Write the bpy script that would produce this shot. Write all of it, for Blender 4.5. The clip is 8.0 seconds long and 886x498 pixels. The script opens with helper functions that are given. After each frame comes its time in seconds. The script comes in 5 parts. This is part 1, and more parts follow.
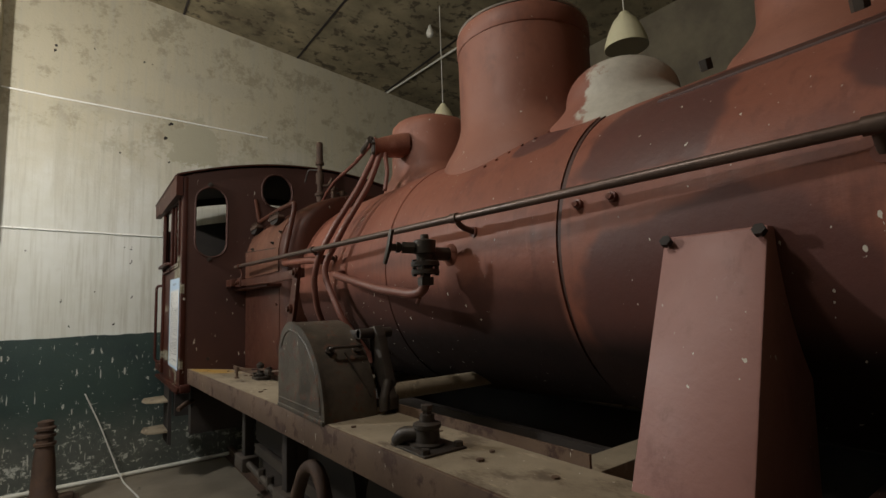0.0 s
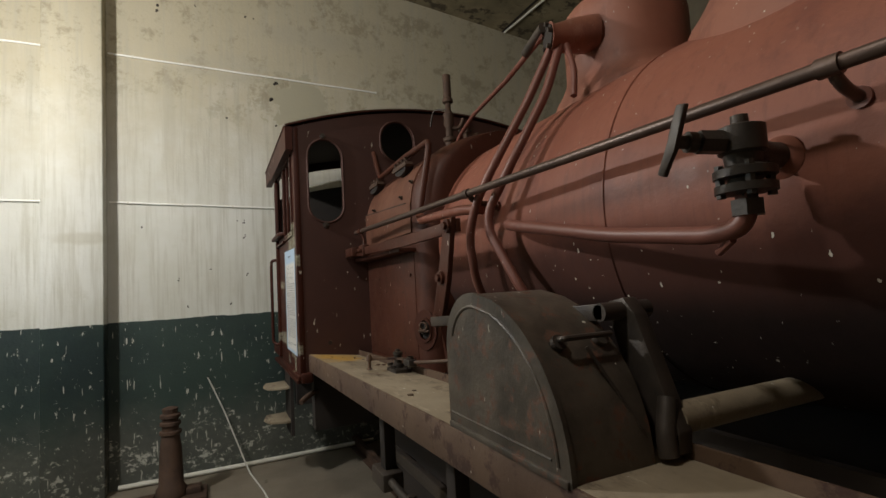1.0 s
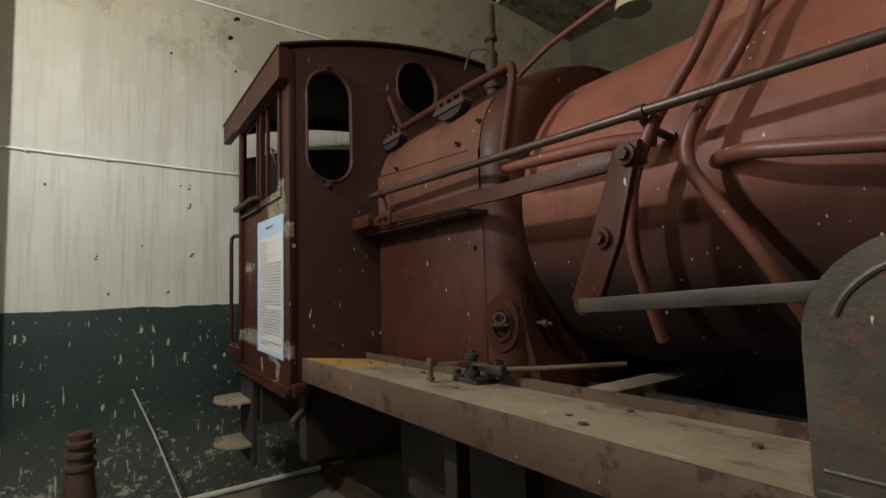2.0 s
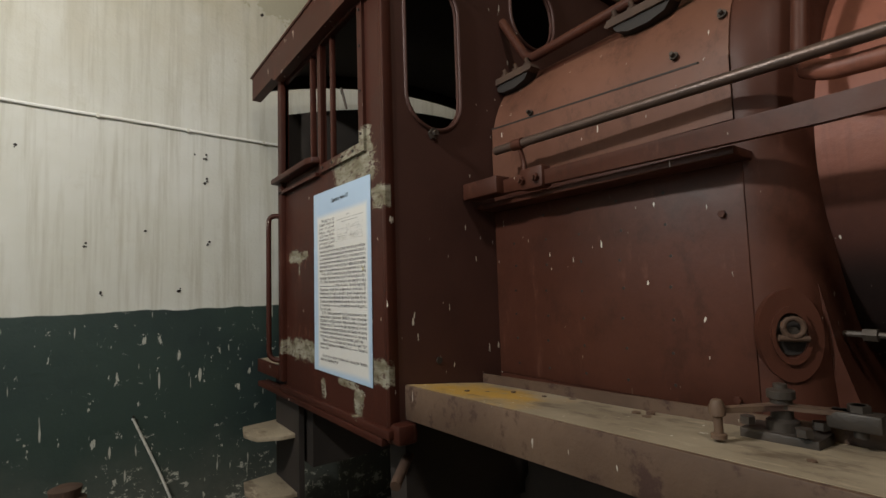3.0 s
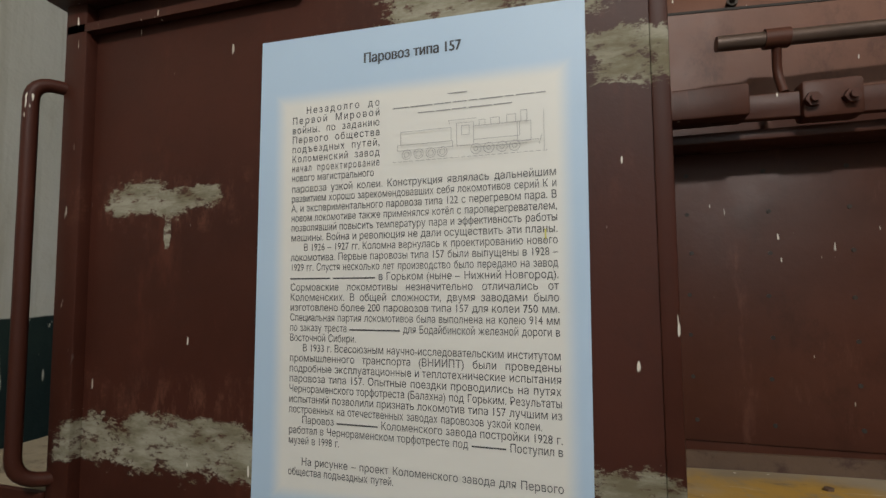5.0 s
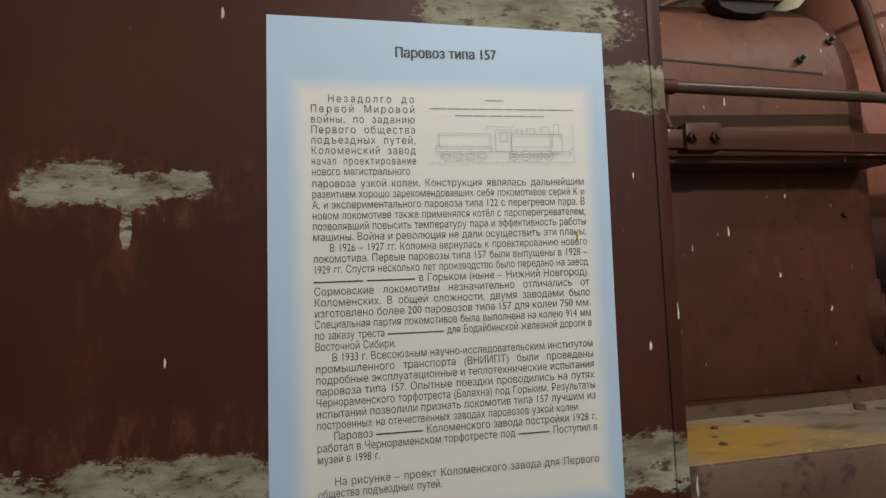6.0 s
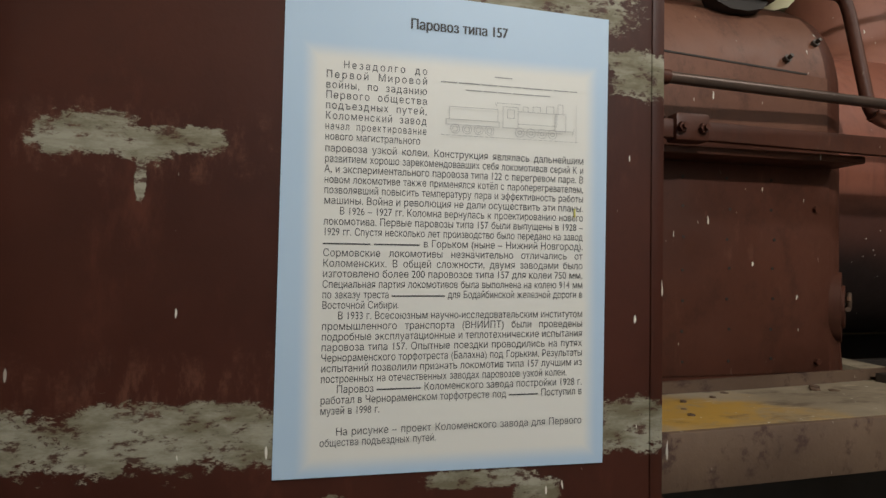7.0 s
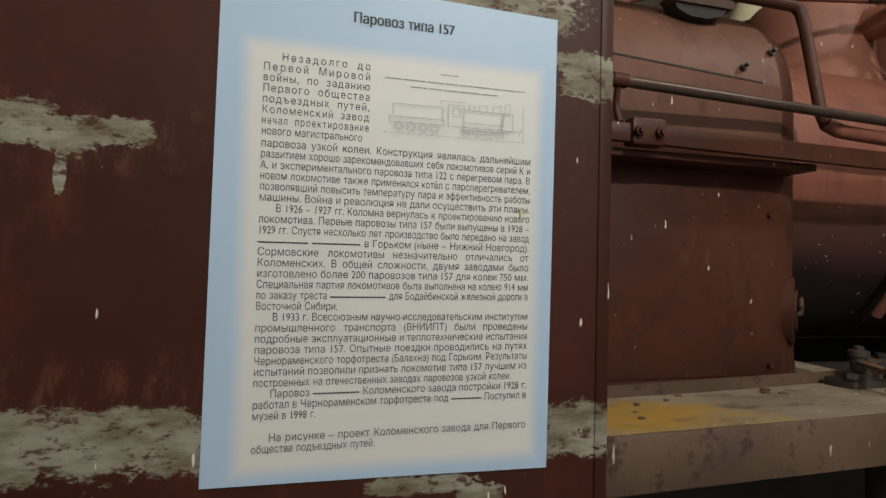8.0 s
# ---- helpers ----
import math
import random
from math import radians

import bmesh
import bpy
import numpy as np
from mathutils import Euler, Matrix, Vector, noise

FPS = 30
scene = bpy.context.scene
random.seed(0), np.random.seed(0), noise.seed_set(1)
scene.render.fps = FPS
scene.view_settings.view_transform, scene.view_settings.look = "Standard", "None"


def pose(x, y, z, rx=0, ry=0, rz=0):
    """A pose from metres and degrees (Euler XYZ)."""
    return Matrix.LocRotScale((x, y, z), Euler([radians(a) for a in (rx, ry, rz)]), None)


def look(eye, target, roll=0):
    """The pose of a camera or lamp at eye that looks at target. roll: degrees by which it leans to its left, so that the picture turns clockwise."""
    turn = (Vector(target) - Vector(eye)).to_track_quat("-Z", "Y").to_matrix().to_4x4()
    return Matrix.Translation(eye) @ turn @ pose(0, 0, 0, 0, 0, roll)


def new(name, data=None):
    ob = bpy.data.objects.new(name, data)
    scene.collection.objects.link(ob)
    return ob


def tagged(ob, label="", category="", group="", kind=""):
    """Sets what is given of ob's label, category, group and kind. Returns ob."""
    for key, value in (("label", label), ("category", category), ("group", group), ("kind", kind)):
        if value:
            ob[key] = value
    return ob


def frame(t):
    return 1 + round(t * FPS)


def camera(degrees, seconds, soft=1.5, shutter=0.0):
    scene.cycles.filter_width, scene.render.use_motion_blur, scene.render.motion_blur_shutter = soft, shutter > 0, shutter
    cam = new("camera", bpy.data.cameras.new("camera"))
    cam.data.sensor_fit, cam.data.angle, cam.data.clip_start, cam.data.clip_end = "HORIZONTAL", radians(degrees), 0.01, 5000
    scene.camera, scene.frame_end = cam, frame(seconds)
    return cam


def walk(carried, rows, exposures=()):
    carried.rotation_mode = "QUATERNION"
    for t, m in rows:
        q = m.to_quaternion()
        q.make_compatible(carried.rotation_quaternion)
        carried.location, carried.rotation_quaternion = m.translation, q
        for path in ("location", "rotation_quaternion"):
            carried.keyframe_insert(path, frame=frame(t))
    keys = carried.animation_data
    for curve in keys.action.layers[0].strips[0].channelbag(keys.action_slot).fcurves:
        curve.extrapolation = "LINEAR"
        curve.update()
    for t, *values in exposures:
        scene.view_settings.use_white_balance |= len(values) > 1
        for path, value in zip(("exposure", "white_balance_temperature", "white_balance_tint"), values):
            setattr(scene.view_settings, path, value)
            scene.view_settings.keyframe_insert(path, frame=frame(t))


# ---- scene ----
from mathutils.geometry import tessellate_polygon

cam = camera(84.2, 8.0, soft=1.5)
PATH = [
    (0, (0.132, -0.096, 1.47), (1.305, 1.51, 1.684), -2.0),
    (0.5, (0.194, 0.351, 1.463), (1.288, 1.999, 1.756), -2.0),
    (1, (0.249, 0.836, 1.437), (1.088, 2.646, 1.578), -3.2),
    (1.2, (0.197, 1.022, 1.406), (1.116, 2.791, 1.573), -2.3),
    (2.3, (-0.009, 2.043, 1.353), (1.127, 3.682, 1.502), -2.0),
    (2.5, (-0.033, 2.216, 1.352), (1.083, 3.866, 1.527), -2.7),
    (3, (-0.051, 2.702, 1.34), (1.128, 4.309, 1.495), -1.8),
    (3.5, (-0.002, 3.176, 1.322), (1.34, 4.653, 1.46), -3.0),
    (4, (0.003, 3.551, 1.335), (1.561, 4.797, 1.473), -0.4),
    (4.5, (0.038, 3.882, 1.323), (1.804, 4.807, 1.478), -1.8),
    (4.7, (0.061, 3.995, 1.341), (1.886, 4.8, 1.494), -1.1),
    (5.8, (0.042, 4.438, 1.354), (2.031, 4.26, 1.473), -1.9),
    (6, (0.02, 4.491, 1.355), (1.997, 4.215, 1.479), -2.1),
    (6.5, (-0.001, 4.539, 1.337), (1.971, 4.211, 1.371), 0.4),
    (7, (-0.006, 4.535, 1.339), (1.959, 4.168, 1.375), 0.8),
    (7.5, (-0.01, 4.518, 1.344), (1.954, 4.141, 1.389), 0.4),
    (8, (0.0, 4.479, 1.338), (1.948, 4.028, 1.384), 1.4),
]
walk(cam, [(t, look(eye, target, roll)) for t, eye, target, roll in PATH])


# ---- world, light and exposure ----
world = bpy.data.worlds.new("sky")
scene.world = world
world.use_nodes = True
wn = world.node_tree
sky = wn.nodes.new("ShaderNodeTexSky")
sky.sky_type, sky.sun_disc = "NISHITA", False
sky.sun_elevation, sky.sun_rotation = radians(40), radians(200)
wn.nodes["Background"].inputs[1].default_value = 0.1
wn.links.new(sky.outputs[0], wn.nodes["Background"].inputs[0])


def area_lamp(name, eye, target, w, h, watts, colour):
    la = bpy.data.lights.new(name, "AREA")
    la.shape, la.size, la.size_y, la.energy, la.color = "RECTANGLE", w, h, watts, colour
    ob = new(name, la)
    ob.matrix_world = look(eye, target)
    return ob


# daylight through the window of the west wall
area_lamp("window_daylight", (-2.12, 3.75, 2.05), (0, 3.95, 1.6), 1.3, 1.5, 7, (0.66, 0.89, 1.0))


def bulb(name, eye, watts, colour, radius):
    la = bpy.data.lights.new(name, "POINT")
    la.energy, la.color, la.shadow_soft_size = watts, colour, radius
    ob = new(name, la)
    ob.location = eye
    return ob


# bulbs assumed out of view over the aisle, the stronger one beside the cab
bulb("bare_bulb", (-1.4, 3.75, 3.1), 190, (1.0, 0.98, 0.94), 0.08)
bulb("aisle_bulb", (-0.35, 1.5, 3.75), 80, (1.0, 0.95, 0.88), 0.14)

# ---- node materials ----


def N(nt, kind, **kw):
    n = nt.nodes.new(kind)
    for k, v in kw.items():
        n.inputs[int(k[1:]) if k[0] == "i" and k[1:].isdigit() else k].default_value = v
    return n


def sock(nt, dst, src):
    if isinstance(src, bpy.types.NodeSocket):
        nt.links.new(src, dst)
    elif isinstance(src, (tuple, list)) and dst.type == "RGBA":
        dst.default_value = (*src, 1)
    else:
        dst.default_value = src


def mth(nt, op, a, b=0.0, c=0.0):
    n = nt.nodes.new("ShaderNodeMath")
    n.operation = op
    for i, v in enumerate((a, b, c)):
        sock(nt, n.inputs[i], v)
    return n.outputs[0]


def mix(nt, f, a, b):
    n = nt.nodes.new("ShaderNodeMix")
    n.data_type = "RGBA"
    sock(nt, n.inputs[0], f)
    sock(nt, n.inputs[6], a)
    sock(nt, n.inputs[7], b)
    return n.outputs[2]


def ramp(nt, v, lo, hi):
    n = nt.nodes.new("ShaderNodeMapRange")
    n.interpolation_type = "SMOOTHSTEP"
    sock(nt, n.inputs[0], v)
    sock(nt, n.inputs[1], lo)
    sock(nt, n.inputs[2], hi)
    return n.outputs[0]


def place(nt, scale=(1, 1, 1), shift=(0, 0, 0)):
    g = nt.nodes.new("ShaderNodeNewGeometry")
    m = nt.nodes.new("ShaderNodeMapping")
    m.inputs["Scale"].default_value = scale
    m.inputs["Location"].default_value = shift
    nt.links.new(g.outputs["Position"], m.inputs[0])
    return m.outputs[0]


def noise_at(nt, scale, detail=4, rough=0.55, stretch=(1, 1, 1), shift=(0, 0, 0)):
    n = N(nt, "ShaderNodeTexNoise", Scale=scale, Detail=detail, Roughness=rough)
    nt.links.new(place(nt, stretch, shift), n.inputs["Vector"])
    return n.outputs[0]


def axes(nt):
    g = nt.nodes.new("ShaderNodeNewGeometry")
    s = nt.nodes.new("ShaderNodeSeparateXYZ")
    nt.links.new(g.outputs["Position"], s.inputs[0])
    return s.outputs


def patch(nt, u, v, cu, cv, hu, hv, wob, soft=0.15):
    """A ragged oblong stain round (cu, cv) with half sizes hu, hv; wob is a noise."""
    a = mth(nt, "DIVIDE", mth(nt, "ABSOLUTE", mth(nt, "SUBTRACT", u, cu)), hu)
    b = mth(nt, "DIVIDE", mth(nt, "ABSOLUTE", mth(nt, "SUBTRACT", v, cv)), hv)
    d = mth(nt, "POWER", mth(nt, "ADD", mth(nt, "POWER", a, 3.0), mth(nt, "POWER", b, 3.0)), 0.3333)
    d = mth(nt, "ADD", d, mth(nt, "MULTIPLY", mth(nt, "SUBTRACT", wob, 0.5), 1.7))
    return mth(nt, "SUBTRACT", 1.0, ramp(nt, d, 1.0 - soft, 1.0 + soft * 0.4))


def top_of(nt, masks):
    out = masks[0]
    for m in masks[1:]:
        out = mth(nt, "MAXIMUM", out, m)
    return out


def material(name):
    m = bpy.data.materials.new(name)
    m.use_nodes = True
    nt = m.node_tree
    return m, nt, nt.nodes["Principled BSDF"]


def bump(nt, bsdf, height, strength=0.2, dist=0.01):
    b = N(nt, "ShaderNodeBump", Strength=strength, Distance=dist)
    nt.links.new(height, b.inputs["Height"])
    nt.links.new(b.outputs[0], bsdf.inputs["Normal"])


def surface(name, c1, c2, rough=0.6, metal=0.0, big=1.6, fine=40, chips=None, chip_amount=0.0, chip_stretch=(1, 1, 0.3), rust=None, rust_amount=0.0,
            relief=0.25, random_tint=0.0, extra=None, shine=0.5):
    """A worn surface: two tones in large clouds, fine grain, paler chips, rust."""
    m, nt, bsdf = material(name)
    clouds = noise_at(nt, big, 5, 0.6)
    grain = noise_at(nt, fine, 4, 0.7)
    f = mth(nt, "ADD", mth(nt, "MULTIPLY", ramp(nt, clouds, 0.3, 0.7), 0.75), mth(nt, "MULTIPLY", grain, 0.25))
    col = mix(nt, f, c1, c2)
    r = mth(nt, "ADD", mth(nt, "MULTIPLY", clouds, 0.22), rough - 0.11)
    if rust:
        k = ramp(nt, noise_at(nt, big * 3.1, 7, 0.7, shift=(3, 7, 1)), 0.72 - rust_amount, 0.82 - rust_amount)
        col = mix(nt, k, col, rust)
        r = mth(nt, "ADD", r, mth(nt, "MULTIPLY", k, 0.2))
    if extra:
        col, r = extra(nt, col, r)
    if chips:
        k = mth(nt, "MULTIPLY", ramp(nt, noise_at(nt, 66, 2, 0.4, chip_stretch, (5, 2, 9)), 0.765 - chip_amount, 0.785 - chip_amount),
                ramp(nt, noise_at(nt, 2.3, 2, 0.5, shift=(1, 4, 2)), 0.38, 0.5))
        col = mix(nt, k, col, chips)
    if random_tint:
        o = nt.nodes.new("ShaderNodeObjectInfo")
        h = N(nt, "ShaderNodeHueSaturation")
        nt.links.new(mth(nt, "ADD", 1 - random_tint / 2, mth(nt, "MULTIPLY", o.outputs["Random"], random_tint)), h.inputs["Value"])
        nt.links.new(col, h.inputs["Color"])
        col = h.outputs[0]
    sock(nt, bsdf.inputs["Base Color"], col)
    sock(nt, bsdf.inputs["Roughness"], r)
    bsdf.inputs["Metallic"].default_value = metal
    bsdf.inputs["Specular IOR Level"].default_value = shine
    bump(nt, bsdf, mth(nt, "ADD", mth(nt, "MULTIPLY", clouds, 0.6), mth(nt, "MULTIPLY", grain, 0.4)), relief, 0.008)
    return m


PALE = (0.62, 0.58, 0.5)


def boiler_marks_and_shade(nt, col, r):
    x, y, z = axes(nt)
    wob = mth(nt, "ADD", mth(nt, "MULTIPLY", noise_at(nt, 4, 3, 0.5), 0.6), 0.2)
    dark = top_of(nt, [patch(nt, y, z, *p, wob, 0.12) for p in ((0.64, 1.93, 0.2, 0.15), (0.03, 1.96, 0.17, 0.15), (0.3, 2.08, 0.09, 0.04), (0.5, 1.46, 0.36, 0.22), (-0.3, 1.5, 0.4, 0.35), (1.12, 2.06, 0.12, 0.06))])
    # shade of the barrel's downward faces, painted in by height with ragged edges
    belly_shade = mth(nt, "SUBTRACT", 1.0, ramp(nt, mth(nt, "ADD", z, mth(nt, "MULTIPLY", mth(nt, "SUBTRACT", noise_at(nt, 2.2, 5, 0.6, (1, 0.5, 1)), 0.5), 0.14)), 1.3, 1.43))
    flank_shade = mth(nt, "SUBTRACT", 1.0, ramp(nt, mth(nt, "ADD", z, mth(nt, "MULTIPLY", mth(nt, "SUBTRACT", noise_at(nt, 3.0, 6, 0.65, (1, 0.5, 1), (2, 5, 7)), 0.5), 0.2)), 1.46, 1.61))
    flank_shade = mth(nt, "MULTIPLY", flank_shade, ramp(nt, y, 0.9, 0.93))
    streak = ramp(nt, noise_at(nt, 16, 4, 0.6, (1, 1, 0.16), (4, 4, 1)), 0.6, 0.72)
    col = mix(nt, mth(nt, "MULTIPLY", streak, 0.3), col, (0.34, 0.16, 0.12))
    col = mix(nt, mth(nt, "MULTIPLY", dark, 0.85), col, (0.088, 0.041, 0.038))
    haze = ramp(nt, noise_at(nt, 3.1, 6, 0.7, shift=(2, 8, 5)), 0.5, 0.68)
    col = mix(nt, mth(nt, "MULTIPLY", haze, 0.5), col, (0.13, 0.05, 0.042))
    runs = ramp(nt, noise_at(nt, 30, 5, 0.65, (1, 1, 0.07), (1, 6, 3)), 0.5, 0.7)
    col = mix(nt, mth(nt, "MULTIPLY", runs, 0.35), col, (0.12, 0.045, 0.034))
    col = mix(nt, mth(nt, "MULTIPLY", flank_shade, 0.88), col, mix(nt, noise_at(nt, 7, 6, 0.7), (0.028, 0.0105, 0.008), (0.066, 0.025, 0.018)))
    col = mix(nt, mth(nt, "MULTIPLY", belly_shade, 0.96), col, mix(nt, noise_at(nt, 12, 4), (0.009, 0.0052, 0.0045), (0.022, 0.0105, 0.0085)))
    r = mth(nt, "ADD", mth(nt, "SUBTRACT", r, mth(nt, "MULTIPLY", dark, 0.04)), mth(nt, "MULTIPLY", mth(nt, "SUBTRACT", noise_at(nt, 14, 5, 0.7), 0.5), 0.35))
    return col, mth(nt, "ADD", r, mth(nt, "MULTIPLY", mth(nt, "MAXIMUM", belly_shade, flank_shade), 0.4))


def cab_marks(nt, col, r):
    """Grey undercoat where the top paint was scraped off the cab side."""
    x, y, z = axes(nt)
    wob = mth(nt, "ADD", mth(nt, "MULTIPLY", noise_at(nt, 13, 7, 0.8, (1, 1, 1.9)), 0.8), mth(nt, "MULTIPLY", noise_at(nt, 70, 3, 0.6, (1, 1, 2)), 0.2))
    wob = mth(nt, "ADD", mth(nt, "MULTIPLY", mth(nt, "SUBTRACT", wob, 0.5), 1.9), 0.5)
    spots = ((4.27, 1.765, 0.155, 0.065), (4.2, 1.8, 0.075, 0.09), (4.075, 1.64, 0.065, 0.04), (4.78, 1.092, 0.2, 0.045), (4.085, 1.082, 0.065, 0.04), (4.875, 1.495, 0.062, 0.028),
             (4.76, 1.497, 0.046, 0.021), (4.82, 1.487, 0.045, 0.024), (4.814, 1.452, 0.006, 0.045), (4.252, 0.957, 0.035, 0.045), (4.555, 0.962, 0.022, 0.035), (4.345, 1.008, 0.075, 0.014), (4.96, 1.09, 0.06, 0.035))
    k = top_of(nt, [patch(nt, y, z, *p, wob, 0.12) for p in spots])
    k = mth(nt, "MULTIPLY", k, mth(nt, "SUBTRACT", 1.0, mth(nt, "MULTIPLY", ramp(nt, noise_at(nt, 24, 6, 0.75, (1, 1, 2.2), (6, 1, 3)), 0.52, 0.62), 0.9)))
    scuff = top_of(nt, [patch(nt, y, z, *p, wob, 0.7) for p in ((4.83, 1.49, 0.19, 0.05), (4.79, 1.16, 0.2, 0.045), (4.3, 1.76, 0.2, 0.09))])
    col = mix(nt, mth(nt, "MULTIPLY", scuff, ramp(nt, noise_at(nt, 34, 5, 0.7, (1, 1.2, 0.45), (0, 3, 3)), 0.46, 0.64)), col, (0.092, 0.034, 0.021))
    k = mth(nt, "MULTIPLY", k, mth(nt, "LESS_THAN", x, 0.73))
    tone = mix(nt, ramp(nt, noise_at(nt, 16, 6, 0.7, (1, 0.5, 1.6)), 0.35, 0.65), (0.135, 0.115, 0.072), (0.29, 0.272, 0.212))
    col = mix(nt, ramp(nt, noise_at(nt, 9, 5, 0.7, (1, 1, 0.4), (2, 2, 2)), 0.55, 0.75), col, (0.075, 0.022, 0.013))
    smudge = ramp(nt, noise_at(nt, 5, 7, 0.75, shift=(8, 3, 3)), 0.52, 0.68)
    col = mix(nt, mth(nt, "MULTIPLY", smudge, 0.5), col, (0.036, 0.012, 0.008))
    return mix(nt, k, col, tone), mth(nt, "ADD", r, mth(nt, "MULTIPLY", k, 0.25))


def scuffs(nt, col, r):
    """Darker smudges, paler rubbed streaks and dust on red oxide paint."""
    smudge = ramp(nt, noise_at(nt, 4.5, 7, 0.72, (1, 1, 0.6), (5, 1, 8)), 0.5, 0.68)
    col = mix(nt, mth(nt, "MULTIPLY", smudge, 0.5), col, (0.115, 0.046, 0.036))
    rub = ramp(nt, noise_at(nt, 9, 7, 0.75, (1, 1, 0.35), (3, 6, 2)), 0.58, 0.74)
    col = mix(nt, mth(nt, "MULTIPLY", rub, 0.35), col, (0.4, 0.24, 0.19))
    return col, mth(nt, "ADD", r, mth(nt, "MULTIPLY", mth(nt, "SUBTRACT", noise_at(nt, 12, 6, 0.7), 0.5), 0.3))


def casing_wear(nt, col, r):
    """Sooty smudges and rubbed, reddish runs on the dark firebox paint."""
    smudge = ramp(nt, noise_at(nt, 5, 7, 0.75, (1, 1, 0.7), (7, 2, 4)), 0.5, 0.66)
    col = mix(nt, mth(nt, "MULTIPLY", smudge, 0.55), col, (0.036, 0.0135, 0.0085))
    rub = ramp(nt, noise_at(nt, 15, 6, 0.7, (1, 1, 0.3), (1, 8, 2)), 0.58, 0.74)
    col = mix(nt, mth(nt, "MULTIPLY", rub, 0.5), col, (0.15, 0.066, 0.045))
    return col, mth(nt, "ADD", r, mth(nt, "MULTIPLY", mth(nt, "SUBTRACT", noise_at(nt, 10, 6, 0.7, shift=(3, 3, 3)), 0.5), 0.4))


M_BOILER = surface("red_oxide_boiler_paint", (0.2, 0.069, 0.045), (0.275, 0.104, 0.068), 0.5, chips=PALE, chip_amount=0.03, chip_stretch=(1, 1, 0.6), relief=0.35, shine=0.28, extra=boiler_marks_and_shade)
M_DOME = surface("red_oxide_dome_paint", (0.205, 0.077, 0.049), (0.28, 0.112, 0.072), 0.58, chips=PALE, chip_amount=0.03, chip_stretch=(1, 1, 0.6), relief=0.35, extra=scuffs)
M_CAB = surface("brown_red_cab_paint", (0.0265, 0.0075, 0.0046), (0.059, 0.0165, 0.0098), 0.5, chips=PALE, chip_amount=0.028, chip_stretch=(1, 1, 0.25), relief=0.14, shine=0.2, extra=cab_marks)
M_CABFRONT = surface("dark_brown_cab_front", (0.045, 0.0165, 0.0115), (0.07, 0.026, 0.018), 0.6, chips=PALE, chip_amount=0.026, chip_stretch=(1, 1, 0.25), relief=0.3)
M_FIREBOX = surface("maroon_firebox_paint", (0.049, 0.0163, 0.0097), (0.09, 0.0315, 0.0193), 0.48, chips=PALE, chip_amount=0.018, chip_stretch=(1, 1, 0.3), relief=0.2, shine=0.25, extra=casing_wear)
M_PLATE = surface("rubbed_brown_plate_paint", (0.1, 0.041, 0.025), (0.185, 0.083, 0.053), 0.5, chips=PALE, chip_amount=0.02, chip_stretch=(1, 1, 0.3), relief=0.16, shine=0.3, extra=casing_wear)
M_CASING = surface("red_casing_paint", (0.26, 0.12, 0.1), (0.35, 0.175, 0.15), 0.5, chips=PALE, chip_amount=0.035, chip_stretch=(1, 1, 0.6), relief=0.35, extra=scuffs)
M_PIPE = surface("red_painted_pipe", (0.14, 0.05, 0.036), (0.21, 0.08, 0.058), 0.45, chips=PALE, chip_amount=0.02, relief=0.2)
M_IRON = surface("dark_greasy_iron", (0.035, 0.03, 0.026), (0.085, 0.066, 0.052), 0.5, 0.3, 6, 60, rust=(0.13, 0.06, 0.035), rust_amount=0.08, relief=0.4)
M_RAILPIPE = surface("worn_steel_handrail", (0.07, 0.05, 0.042), (0.13, 0.085, 0.066), 0.38, 0.45, 5, 70, relief=0.2)
M_COVER = surface("blackened_sheet_cover", (0.036, 0.03, 0.024), (0.12, 0.098, 0.074), 0.48, 0.15, 7, 50, chips=PALE, chip_amount=0.025, rust=(0.13, 0.066, 0.044), rust_amount=0.19, relief=0.5)
# near-black for the underframe, and for the shade inside holes and recesses
M_UNDER = surface("black_underframe_and_gaps", (0.018, 0.014, 0.012), (0.04, 0.03, 0.024), 0.75, 0.1, 4, 50, relief=0.3)
M_RUST = surface("rusty_cast_iron", (0.05, 0.029, 0.02), (0.1, 0.057, 0.036), 0.75, 0.2, 8, 60, rust=(0.14, 0.066, 0.032), rust_amount=0.12, relief=0.6)


def board_marks(nt, col, r):
    x, y, z = axes(nt)
    wob = noise_at(nt, 7, 5, 0.6)
    yellow = patch(nt, x, y, 0.88, 3.85, 0.17, 0.24, wob, 0.6)
    col = mix(nt, mth(nt, "MULTIPLY", mth(nt, "MULTIPLY", yellow, ramp(nt, noise_at(nt, 22, 5, 0.7, shift=(1, 5, 5)), 0.24, 0.5)), 0.95), col, (0.43, 0.245, 0.035))
    grime = ramp(nt, noise_at(nt, 9, 6, 0.7, (1, 0.5, 1), (9, 1, 1)), 0.52, 0.68)
    col = mix(nt, mth(nt, "MULTIPLY", grime, 0.75), col, (0.085, 0.055, 0.034))
    scrape = ramp(nt, noise_at(nt, 30, 5, 0.7, (1, 0.25, 1), (3, 1, 7)), 0.58, 0.7)
    col = mix(nt, mth(nt, "MULTIPLY", scrape, 0.5), col, (0.5, 0.42, 0.3))
    return col, r


